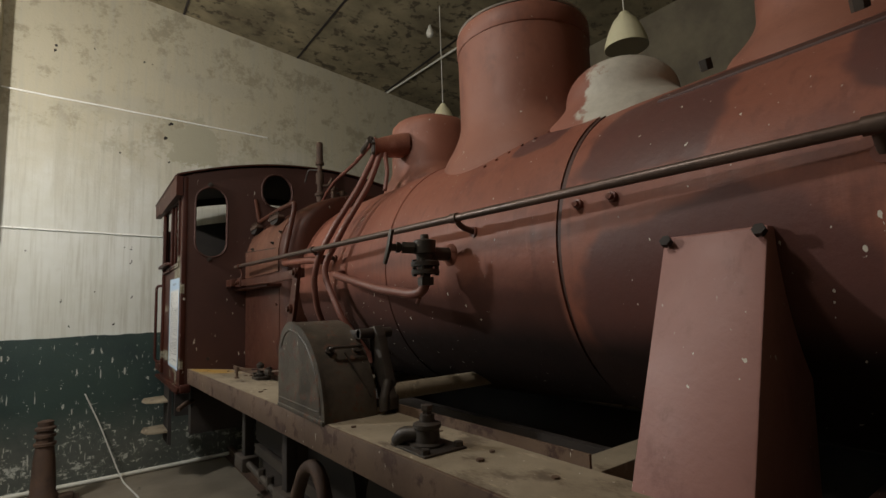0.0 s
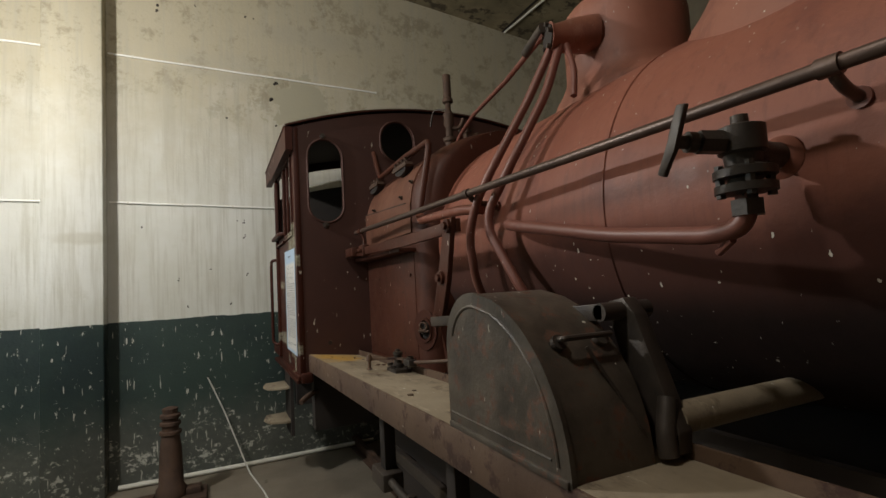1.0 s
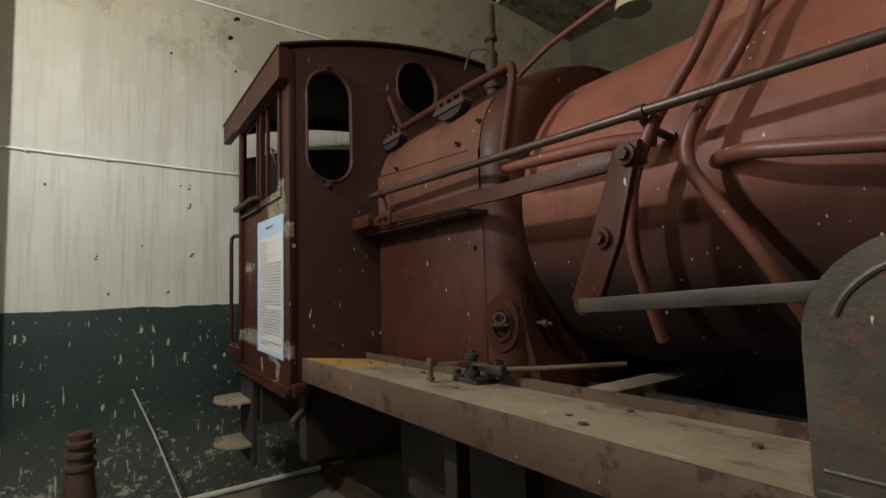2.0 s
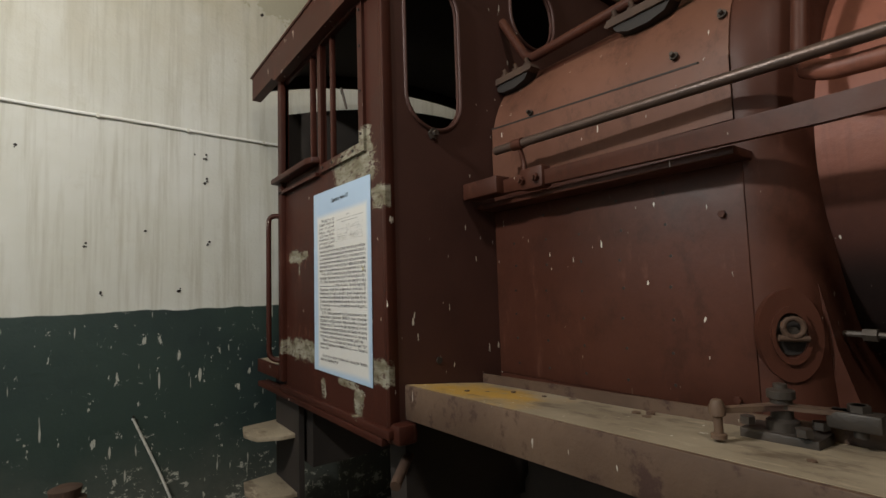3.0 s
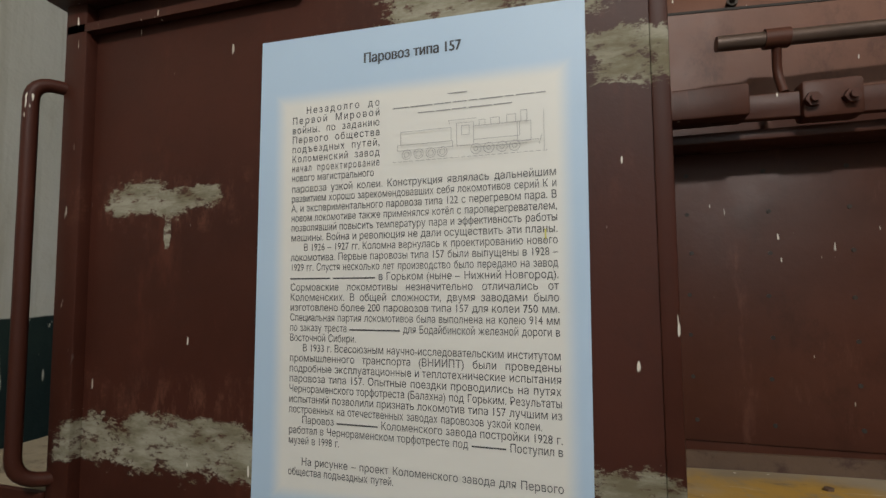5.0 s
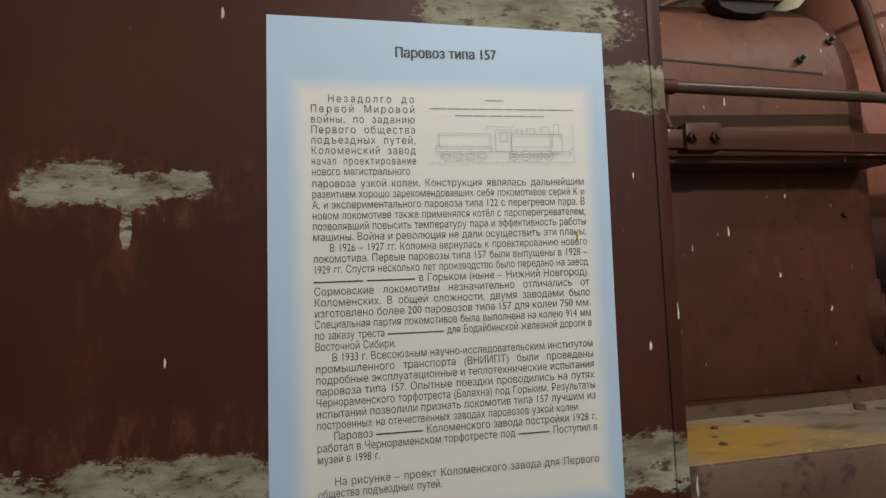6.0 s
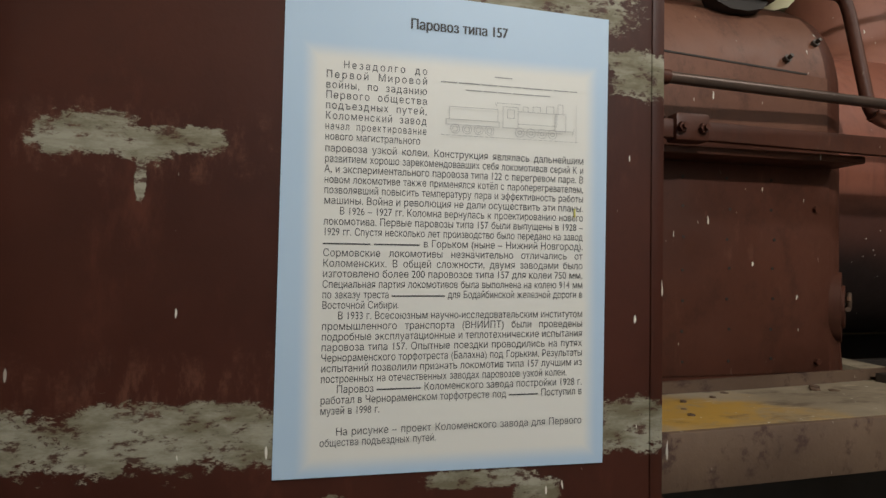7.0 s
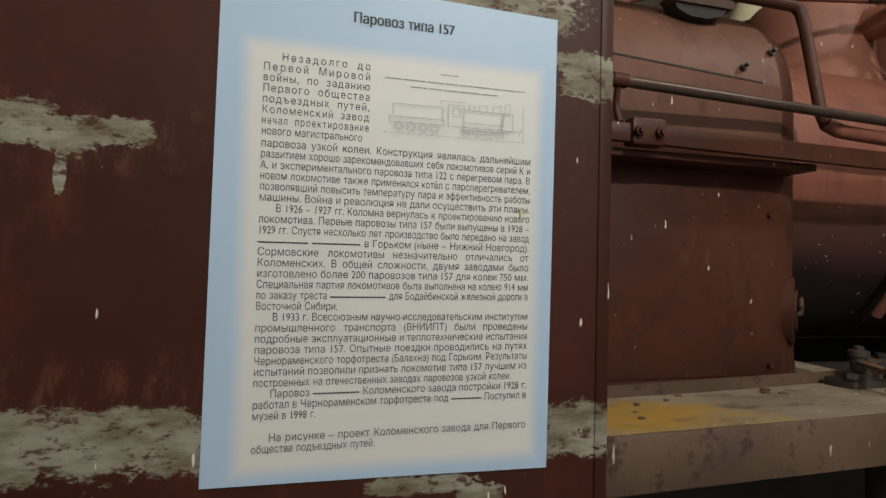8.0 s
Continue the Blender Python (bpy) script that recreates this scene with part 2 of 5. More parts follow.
M_BOARD = surface("dusty_running_plate", (0.2, 0.158, 0.104), (0.34, 0.28, 0.195), 0.75, 0.0, 4, 60, chips=(0.7, 0.66, 0.56), chip_amount=0.02, chip_stretch=(1, 1, 1), relief=0.5, extra=board_marks)
M_FASCIA = surface("worn_plate_edge", (0.07, 0.039, 0.024), (0.145, 0.09, 0.056), 0.65, 0.0, 3, 50, chips=PALE, chip_amount=0.02, rust=(0.055, 0.026, 0.018), rust_amount=0.2, relief=0.4)


def plaster_wall():
    m, nt, bsdf = material("two_tone_limewashed_wall")
    x, y, z = axes(nt)
    wob = noise_at(nt, 3.2, 6, 0.65)
    cloud = noise_at(nt, 0.9, 5, 0.6)
    runs = mth(nt, "ADD", mth(nt, "MULTIPLY", noise_at(nt, 9.0, 5, 0.65, (1.6, 1.6, 0.1)), 0.6), mth(nt, "MULTIPLY", noise_at(nt, 26.0, 4, 0.6, (1.6, 1.6, 0.06), (3, 3, 3)), 0.4))
    white = mix(nt, ramp(nt, cloud, 0.3, 0.7), (0.53, 0.522, 0.455), (0.64, 0.637, 0.595))
    # damp brown tide marks higher up
    damp = mth(nt, "MULTIPLY", ramp(nt, mth(nt, "ADD", z, mth(nt, "MULTIPLY", wob, 1.6)), 2.9, 4.5), 0.85)
    white = mix(nt, damp, white, (0.42, 0.37, 0.25))
    white = mix(nt, mth(nt, "MULTIPLY", ramp(nt, runs, 0.46, 0.66), 0.62), white, (0.39, 0.367, 0.295))
    mould = mth(nt, "MULTIPLY", ramp(nt, noise_at(nt, 4.2, 8, 0.8, (1, 1, 1), (7, 0, 1)), 0.5, 0.62), ramp(nt, mth(nt, "ADD", z, mth(nt, "MULTIPLY", cloud, 1.2)), 3.3, 4.1))
    white = mix(nt, mth(nt, "MULTIPLY", mould, 0.6), white, (0.23, 0.2, 0.13))
    stain = top_of(nt, [patch(nt, x, z, *p, wob, 0.5) for p in ((0.35, 3.55, 0.45, 0.14), (1.2, 3.95, 0.6, 0.12), (-0.1, 3.05, 0.05, 0.6), (-0.72, 1.95, 0.22, 0.05))])
    white = mix(nt, mth(nt, "MULTIPLY", ramp(nt, noise_at(nt, 6, 7, 0.8, (1, 1, 0.7), (2, 9, 4)), 0.54, 0.7), 0.3), white, (0.42, 0.39, 0.31))
    white = mix(nt, mth(nt, "MULTIPLY", stain, 0.5), white, (0.4, 0.37, 0.29))
    white = mix(nt, patch(nt, x, z, 1.02, 3.27, 0.25, 0.25, mth(nt, "ADD", mth(nt, "MULTIPLY", mth(nt, "SUBTRACT", noise_at(nt, 5, 6, 0.7), 0.5), 2.0), 0.5), 0.05), white, (0.37, 0.345, 0.255))
    green = mix(nt, ramp(nt, noise_at(nt, 1.3, 5, 0.6, shift=(4, 0, 0)), 0.35, 0.65), (0.014, 0.027, 0.027), (0.027, 0.047, 0.039))
    flake = ramp(nt, noise_at(nt, 26, 4, 0.7, (1, 1, 0.4)), 0.645, 0.67)
    low = mth(nt, "SUBTRACT", 0.66, mth(nt, "MULTIPLY", mth(nt, "SUBTRACT", 1.0, ramp(nt, z, 0.1, 0.85)), 0.1))
    bare = ramp(nt, noise_at(nt, 13, 6, 0.8, (1, 1, 1.3), (3, 0, 5)), low, mth(nt, "ADD", low, 0.03))
    drip = ramp(nt, noise_at(nt, 42, 2, 0.4, (1, 1, 0.14), (8, 0, 2)), 0.69, 0.72)
    worn = mth(nt, "MULTIPLY", mth(nt, "SUBTRACT", 1.0, ramp(nt, mth(nt, "ADD", z, mth(nt, "MULTIPLY", wob, 0.5)), 0.4, 0.95)), 0.75)
    green = mix(nt, worn, green, mix(nt, noise_at(nt, 20, 5, 0.7), (0.06, 0.065, 0.055), (0.15, 0.15, 0.125)))
    green = mix(nt, mth(nt, "MULTIPLY", mth(nt, "MAXIMUM", mth(nt, "MAXIMUM", flake, drip), bare), 0.85), green, (0.5, 0.49, 0.42))
    edge = mth(nt, "ADD", z, mth(nt, "MULTIPLY", mth(nt, "SUBTRACT", noise_at(nt, 6, 4, 0.6), 0.5), 0.035))
    k = ramp(nt, edge, 1.263, 1.269)
    sock(nt, bsdf.inputs["Base Color"], mix(nt, k, green, white))
    sock(nt, bsdf.inputs["Roughness"], mth(nt, "ADD", mth(nt, "MULTIPLY", k, 0.35), 0.5))
    bump(nt, bsdf, mth(nt, "ADD", mth(nt, "ADD", wob, mth(nt, "MULTIPLY", noise_at(nt, 45, 3), 0.25)), mth(nt, "MULTIPLY", bare, -0.3)), 0.4, 0.02)
    return m


M_WALL = plaster_wall()
M_BRICK = surface("rough_dark_masonry", (0.12, 0.1, 0.07), (0.22, 0.19, 0.13), 0.9, 0, 3, 14, relief=1.0)
M_CEILING = surface("stained_concrete_ceiling", (0.12, 0.098, 0.056), (0.3, 0.25, 0.15), 0.9, 0, 2.2, 20, rust=(0.07, 0.055, 0.032), rust_amount=0.2, relief=0.6)
M_FLOOR = surface("dusty_concrete_floor", (0.15, 0.122, 0.088), (0.23, 0.195, 0.145), 0.85, 0, 2, 30, rust=(0.1, 0.085, 0.065), rust_amount=0.1, relief=0.5)
M_WHITE = surface("dirty_white_paint", (0.55, 0.53, 0.45), (0.72, 0.7, 0.62), 0.7, 0, 6, 50)
M_CABLE = surface("white_cable_sheath", (0.74, 0.73, 0.68), (0.84, 0.83, 0.79), 0.5, 0, 6, 50, relief=0.05)
M_SHADE = surface("yellowed_plastic_shade", (0.62, 0.58, 0.38), (0.72, 0.68, 0.47), 0.4, 0, 6, 50, relief=0.05)
M_ROPE = surface("grey_white_rope", (0.5, 0.49, 0.44), (0.66, 0.64, 0.58), 0.9, 0, 10, 90)
# plain near-black for the sheets inside the cab
M_DARK = surface("dark_cab_inside", (0.02, 0.016, 0.013), (0.045, 0.035, 0.028), 0.8, 0, 3, 40)
M_BLUE = surface("blue_plastic", (0.02, 0.05, 0.16), (0.03, 0.07, 0.22), 0.5)
M_YELLOW = surface("yellow_paint", (0.5, 0.46, 0.1), (0.6, 0.55, 0.14), 0.5)


def sheet_paper():
    m, nt, bsdf = material("printed_notice_paper")
    x, y, z = axes(nt)
    a = mth(nt, "DIVIDE", mth(nt, "ABSOLUTE", mth(nt, "SUBTRACT", y, 4.381)), 0.213)
    b = mth(nt, "DIVIDE", mth(nt, "ABSOLUTE", mth(nt, "SUBTRACT", z, 1.3385)), 0.294)
    d = mth(nt, "MAXIMUM", mth(nt, "MULTIPLY", mth(nt, "SUBTRACT", a, 1.0), 0.213), mth(nt, "MULTIPLY", mth(nt, "SUBTRACT", b, 1.0), 0.294))
    k = ramp(nt, d, -0.012, 0.016)
    blue = mix(nt, noise_at(nt, 5, 2), (0.36, 0.475, 0.61), (0.4, 0.515, 0.65))
    sock(nt, bsdf.inputs["Base Color"], mix(nt, k, (0.62, 0.605, 0.57), blue))
    bsdf.inputs["Roughness"].default_value = 0.55
    bump(nt, bsdf, noise_at(nt, 4, 2), 0.15, 0.01)
    return m


M_PAPER = sheet_paper()
M_INK = surface("black_print", (0.045, 0.045, 0.05), (0.065, 0.065, 0.07), 0.6)
M_INK_GREY = surface("grey_print", (0.2, 0.2, 0.2), (0.27, 0.27, 0.27), 0.6)


def glass_material():
    m, nt, bsdf = material("dusty_window_glass")
    bsdf.inputs["Base Color"].default_value = (0.9, 0.93, 0.9, 1)
    bsdf.inputs["Transmission Weight"].default_value = 1.0
    bsdf.inputs["IOR"].default_value = 1.1
    sock(nt, bsdf.inputs["Roughness"], mth(nt, "MULTIPLY", noise_at(nt, 6, 3), 0.08))
    return m


M_GLASS = glass_material()

# ---- mesh helpers ----


def box(bm, x0, x1, y0, y1, z0, z1, bev=0.0):
    vs = bmesh.ops.create_cube(bm, size=1.0)["verts"]
    for v in vs:
        v.co = Vector(((x0 + x1) / 2 + v.co.x * (x1 - x0), (y0 + y1) / 2 + v.co.y * (y1 - y0), (z0 + z1) / 2 + v.co.z * (z1 - z0)))
    if bev:
        bmesh.ops.bevel(bm, geom=list({e for v in vs for e in v.link_edges}), offset=bev, segments=2, affect="EDGES", profile=0.5)
    return bm


def bx(*a, bev=0.0):
    return box(bmesh.new(), *a, bev=bev)


def ring_frame(a, b):
    d = (Vector(b) - Vector(a)).normalized()
    u = d.cross(Vector((0, 0, 1)) if abs(d.z) < 0.95 else Vector((1, 0, 0))).normalized()
    return d, u, d.cross(u)


def loft(bm, rings, close=True, caps=True):
    """Skin over rings of points."""
    rows = [[bm.verts.new(p) for p in ring] for ring in rings]
    n = len(rows[0])
    for r, s in zip(rows, rows[1:]):
        for i in range(n if close else n - 1):
            j = (i + 1) % n
            f = bm.faces.new((r[i], r[j], s[j], s[i]))
            f.smooth = True
    if caps and close:
        bm.faces.new(rows[0][::-1])
        bm.faces.new(rows[-1])
    return bm


def bar_between(bm, a, b, r, n=16, r2=None):
    a, b = Vector(a), Vector(b)
    d, u, v = ring_frame(a, b)
    circle = lambda c, q: [c + u * math.cos(2 * math.pi * i / n) * q + v * math.sin(2 * math.pi * i / n) * q for i in range(n)]
    return loft(bm, [circle(a, r), circle(b, r if r2 is None else r2)])


def rod(a, b, r, n=16, r2=None):
    return bar_between(bmesh.new(), a, b, r, n, r2)


def rounded(points, radius, steps=6):
    """Points of a line whose corners are rounded."""
    pts = [Vector(p) for p in points]
    out = [pts[0]]
    for a, b, c in zip(pts, pts[1:], pts[2:]):
        q = min(radius, (a - b).length * 0.49, (c - b).length * 0.49)
        s, e = b + (a - b).normalized() * q, b + (c - b).normalized() * q
        out += [s * (1 - t) ** 2 + b * 2 * t * (1 - t) + e * t * t for t in (i / steps for i in range(steps + 1))]
    return out + [pts[-1]]


def tube(points, r, radius=0.05, n=12, bm=None):
    """A pipe along a line with rounded corners."""
    bm = bm or bmesh.new()
    pts = rounded(points, radius)
    pts = [p for i, p in enumerate(pts) if i == 0 or (p - pts[i - 1]).length > 1e-5]
    rings, u = [], None
    for i, p in enumerate(pts):
        d = (pts[min(i + 1, len(pts) - 1)] - pts[max(i - 1, 0)]).normalized()
        u = ring_frame(p, p + d)[1] if u is None else (u - d * u.dot(d)).normalized()
        v = d.cross(u)
        rings.append([p + (u * math.cos(2 * math.pi * k / n) + v * math.sin(2 * math.pi * k / n)) * r for k in range(n)])
    return loft(bm, rings)


def lathe(centre, profile, n=48, axis="z", bm=None):
    """A turned shape: profile is rows of (radius, height) along the axis."""
    bm = bm or bmesh.new()
    c = Vector(centre)
    rings = []
    for r, h in profile:
        ring = []
        for i in range(n):
            a = 2 * math.pi * i / n
            p, q = math.cos(a) * r, math.sin(a) * r
            ring.append(c + Vector({"z": (p, q, h), "y": (p, h, q), "x": (h, p, q)}[axis]))
        rings.append(ring)
    loft(bm, rings)
    return bm


def nut(bm, at, way, r, h, six=True):
    a = Vector(at)
    return bar_between(bm, a, a + Vector(way).normalized() * h, r, 6 if six else 12)


def prism(profile, axis, a, b, bev=0.0, bm=None):
    """An outline in the plane across the axis, drawn out from a to b. The outline's pairs are (y, z) for x, (x, z) for y, (x, y) for z."""
    bm = bm or bmesh.new()
    put = {"x": lambda p, h: (h, p[0], p[1]), "y": lambda p, h: (p[0], h, p[1]), "z": lambda p, h: (p[0], p[1], h)}[axis]
    before = set(bm.faces)
    lo, hi = [bm.verts.new(put(p, a)) for p in profile], [bm.verts.new(put(p, b)) for p in profile]
    n = len(profile)
    bm.faces.new(lo)
    bm.faces.new(hi[::-1])
    for i in range(n):
        j = (i + 1) % n
        bm.faces.new((lo[j], lo[i], hi[i], hi[j]))
    if bev:
        mine = {e for f in set(bm.faces) - before for e in f.edges}
        bmesh.ops.bevel(bm, geom=list(mine), offset=bev, segments=2, affect="EDGES", profile=0.5)
    return bm


def holed(outline, holes, axis, a, b):
    """A plate with openings that go right through it."""
    bm = bmesh.new()
    put = {"x": lambda p, h: (h, p[0], p[1]), "y": lambda p, h: (p[0], h, p[1]), "z": lambda p, h: (p[0], p[1], h)}[axis]
    for h in (a, b):
        edges = []
        for loop in (outline, *holes):
            vs = [bm.verts.new(put(p, h)) for p in loop]
            edges += [bm.edges.new((vs[i], vs[(i + 1) % len(vs)])) for i in range(len(vs))]
        bmesh.ops.triangle_fill(bm, use_beauty=True, edges=edges)
    for loop in (outline, *holes):
        for i in range(len(loop)):
            p, q = loop[i], loop[(i + 1) % len(loop)]
            bm.faces.new([bm.verts.new(put(*s)) for s in ((p, a), (q, a), (q, b), (p, b))])
    bmesh.ops.remove_doubles(bm, verts=bm.verts, dist=1e-5)
    return bm


def finish(bm, name, mat):
    bmesh.ops.recalc_face_normals(bm, faces=bm.faces)
    me = bpy.data.meshes.new(name)
    bm.to_mesh(me)
    bm.free()
    me.materials.append(mat)
    me.set_sharp_from_angle(angle=radians(38))
    return me


def thing(name, base, label, category, group="", kind=""):
    ob = new(name)
    ob.empty_display_size = 0.1
    ob.location = base
    return tagged(ob, label, category, group, kind)


ROOT = {}


def part(name, bm, mat, parent, label=""):
    """One mesh under a thing or a part; the mesh is given in world places."""
    me = finish(bm, name, mat)
    base = ROOT.get(parent.name, Vector(parent.location))
    me.transform(Matrix.Translation(-base))
    ob = new(name, me)
    ob.parent = parent
    ROOT[ob.name] = base
    return tagged(ob, label)


def solid(name, bm, mat, label, category, group="", kind=""):
    return tagged(new(name, finish(bm, name, mat)), label, category, group, kind)


def arc(cu, cv, ru, rv, a0, a1, n=12):
    return [(cu + ru * math.cos(radians(a0 + (a1 - a0) * i / n)), cv + rv * math.sin(radians(a0 + (a1 - a0) * i / n))) for i in range(n + 1)]


# ---- the room ----
BACK, LEFT, RIGHT, FRONT, FLOOR = 5.646, -2.2, 4.62, -2.6, -0.07


def ceiling_z(x):
    return 4.83 - 0.122 * x


solid("floor", bx(LEFT - 0.3, RIGHT + 0.3, FRONT - 0.3, BACK + 0.3, -0.3, FLOOR), M_FLOOR, "dusty worn concrete floor of the shed", "floor", kind="structure")
solid("wall_north", bx(LEFT - 0.3, RIGHT + 0.3, BACK, BACK + 0.3, FLOOR, 5.2), M_WALL, "whitewashed plaster end wall with flaking dark green dado", "wall", kind="structure")
solid("pilaster", bx(-0.97, -0.565, BACK - 0.17, BACK, FLOOR, 5.0, bev=0.012), M_WALL, "whitewashed pilaster with dark green painted foot", "pilaster", kind="structure")
solid("wall_east", bx(RIGHT, RIGHT + 0.3, FRONT, BACK, FLOOR, 5.2), M_BRICK, "dark rough masonry side wall", "wall", kind="structure")
# south and west walls are unseen; dark masonry keeps bounced light off the barrel
solid("wall_south", bx(LEFT - 0.3, RIGHT + 0.3, FRONT - 0.3, FRONT, FLOOR, 5.2), M_BRICK, "assumed dark masonry wall at the other end, limits bounced light", "wall", kind="structure")
solid("wall_west", holed([(FRONT, FLOOR), (BACK, FLOOR), (BACK, 5.2), (FRONT, 5.2)], [[(3.05, 1.25), (4.45, 1.25), (4.45, 2.85), (3.05, 2.85)]], "x", LEFT - 0.3, LEFT), M_BRICK,
      "assumed dark masonry side wall with a window opening, limits bounced light", "wall", kind="structure")
solid("ceiling", prism([(LEFT - 0.3, ceiling_z(LEFT - 0.3)), (RIGHT + 0.3, ceiling_z(RIGHT + 0.3)), (RIGHT + 0.3, 5.6), (LEFT - 0.3, 5.6)], "y", FRONT - 0.3, BACK + 0.3), M_CEILING,
      "stained grey concrete ceiling slabs", "ceiling", kind="structure")

# ---- the locomotive ----
CX, CZ, BR = 1.845, 1.618, 0.553


def br(y):
    """The barrel's radius, which grows towards the firebox."""
    return float(np.interp(y, (0.9, 1.92, 2.6, 3.1), (BR, 0.588, 0.585, 0.578)))


loco = thing("steam_locomotive", (CX, 2.3, 0.0), "red oxide narrow gauge steam locomotive standing indoors on rails", "locomotive")

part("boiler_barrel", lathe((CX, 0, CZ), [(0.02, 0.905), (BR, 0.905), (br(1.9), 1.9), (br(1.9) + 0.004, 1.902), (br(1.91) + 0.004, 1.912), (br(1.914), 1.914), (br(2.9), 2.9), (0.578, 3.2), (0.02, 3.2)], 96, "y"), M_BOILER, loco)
part("smokebox", lathe((CX, 0, CZ - 0.012), [(0.02, -1.1), (BR + 0.002, -1.1), (BR + 0.002, 0.885), (BR - 0.012, 0.889), (BR - 0.012, 0.9), (0.02, 0.9)], 72, "y"), M_BOILER, loco, "red smokebox drum with dark scuffs, underside shade in its colour")


def firebox_section(w, z0, n=24):
    z1 = 1.8
    side = [(CX - w, z0), (CX - w, 1.80)]
    top = [(CX - w * math.cos(radians(a)) ** 0.75, 1.80 + 0.46 * math.sin(radians(a)) ** 0.85) for a in np.linspace(4, 90, n)]
    half = side + top
    return half + [(2 * CX - x, z) for x, z in half[-2::-1]]


def firebox():
    bm = bmesh.new()
    rows = [(3.064, 0.45, 1.12), (3.066, 0.54, 1.04), (3.078, 0.59, 1.0), (3.1, 0.626, 0.99), (3.13, 0.652, 0.98), (3.185, 0.67, 0.98), (4.04, 0.67, 0.98)]
    return loft(bm, [[(x, y, z) for x, z in firebox_section(w, z0)] for y, w, z0 in rows])


part("firebox", firebox(), M_FIREBOX, loco, "maroon riveted firebox casing")

foot = loft(bmesh.new(), [[(x, y, z) for x, y in ((1.24 + k * 0.5, 3.09 - k), (2.45 - k * 0.5, 3.09 - k), (2.45 - k * 0.5, 3.2), (1.24 + k * 0.5, 3.2))] for z, k in ((1.42, -0.01), (1.3, 0.008), (1.18, 0.026), (1.06, 0.055), (0.98, 0.075))])
part("throat_foot", foot, M_FIREBOX, loco, "flared maroon throat sheet under the boiler")

# running plate, its edge and its inner upstand
def edge_x(y):
    """The plate's outer edge, which draws in a little towards the front."""
    return 0.762 + 0.021 * (4.035 - y)


def plate_z(y):
    return 1.04 + 0.009 * (4.035 - y)


def plate_strip(x0, x1, y0, y1, d0, d1):
    """A strip along the plate between offsets x0, x1 from its outer edge (functions of y) and heights d0, d1 over its top."""
    ring = lambda y: [(x0(y), y, plate_z(y) + d0), (x1(y), y, plate_z(y) + d0), (x1(y), y, plate_z(y) + d1), (x0(y), y, plate_z(y) + d1)]
    bm = loft(bmesh.new(), [ring(y0), ring(y1)])
    for f in bm.faces:
        f.smooth = False
    return bm


inner_x = lambda y: 1.083 + 0.006 * (4.035 - y)


def inner_drop(y):
    """How far the plate has sagged along its inner edge, towards the cab."""
    return 0.036 * min(1.0, max(0.0, (y - 1.7) / 2.3))


def sagging_sheet(n=24):
    rings = []
    for y in np.linspace(0.3, 4.035, n):
        x0, x1, z = edge_x(y) + 0.009, inner_x(y) - 0.002, plate_z(y)
        top = [(x0 + (x1 - x0) * q, y, z - inner_drop(y) * q + 0.0012 * math.sin(9 * y + 5 * q) * q) for q in (0, 0.3, 0.6, 1)]
        rings.append(top + [(x, v, w - 0.016) for x, v, w in top[::-1]])
    return loft(bmesh.new(), rings)


part("running_plate", sagging_sheet(), M_BOARD, loco, "dusty running plate with a yellow paint stain")
fascia = plate_strip(edge_x, lambda y: edge_x(y) + 0.018, 0.3, 4.035, -0.105, -0.001)
bmesh.ops.bevel(fascia, geom=list(fascia.edges), offset=0.003, segments=2, affect="EDGES", profile=0.5)
part("plate_edge", fascia, M_FASCIA, loco)
upstand = [[(inner_x(y), y, plate_z(y) - 0.07), (inner_x(y) + 0.008, y, plate_z(y) - 0.07), (inner_x(y) + 0.008, y, plate_z(y) + 0.03 - inner_drop(y)), (inner_x(y), y, plate_z(y) + 0.03 - inner_drop(y))] for y in np.linspace(0.68, 4.035, 20)]
upstand = loft(bmesh.new(), upstand)
for f in upstand.faces:
    f.smooth = False
part("plate_upstand", upstand, M_FASCIA, loco)

# cab
CF, CR, CS = 4.04, 5.03, 0.712
roof_z = lambda x: 2.69 - 0.163 * (x - 1.75) ** 2
win = [[(4.18, 1.83), (4.525, 1.83), (4.525, 2.335), (4.18, 2.335)], [(4.575, 1.88), (4.985, 1.88), (4.985, 2.335), (4.575, 2.335)]]
cab = part("cab", holed([(CF, 0.9), (CR, 0.9), (CR, 2.5), (CF, 2.5)], win, "x", CS, CS + 0.012), M_CAB, loco, "brown-red sheet cab with scraped grey patches")
oval = lambda cx, cz, w, h, n=10: arc(cx, cz + h / 2 - w / 2, w / 2, w / 2, 0, 180, n) + arc(cx, cz - h / 2 + w / 2, w / 2, w / 2, 180, 360, n)
xs = np.linspace(CS + 0.012, 2 * 1.75 - CS, 24)
front = [(CS + 0.012, 0.93), (2 * 1.75 - CS, 0.93)] + [(x, roof_z(x) - 0.01) for x in xs[::-1]]
part("cab_front", holed(front, [oval(0.912, 2.155, 0.215, 0.54), arc(1.425, 2.45, 0.12, 0.14, 0, 345, 23)], "y", CF, CF + 0.012), M_CABFRONT, cab, "dark brown cab front sheet")
part("cab_far_side", bx(2.79, 2.802, CF, CR, 0.9, 2.5), M_CAB, cab)
# dark sheet raised to stand in for the cab's shade on the wall behind
back_top = [(x, 2.37 - 0.16 * (x - 1.75) ** 2) for x in np.linspace(CS + 0.012, 2.79, 16)]
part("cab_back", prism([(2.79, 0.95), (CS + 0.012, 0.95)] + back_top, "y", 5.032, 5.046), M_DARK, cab)
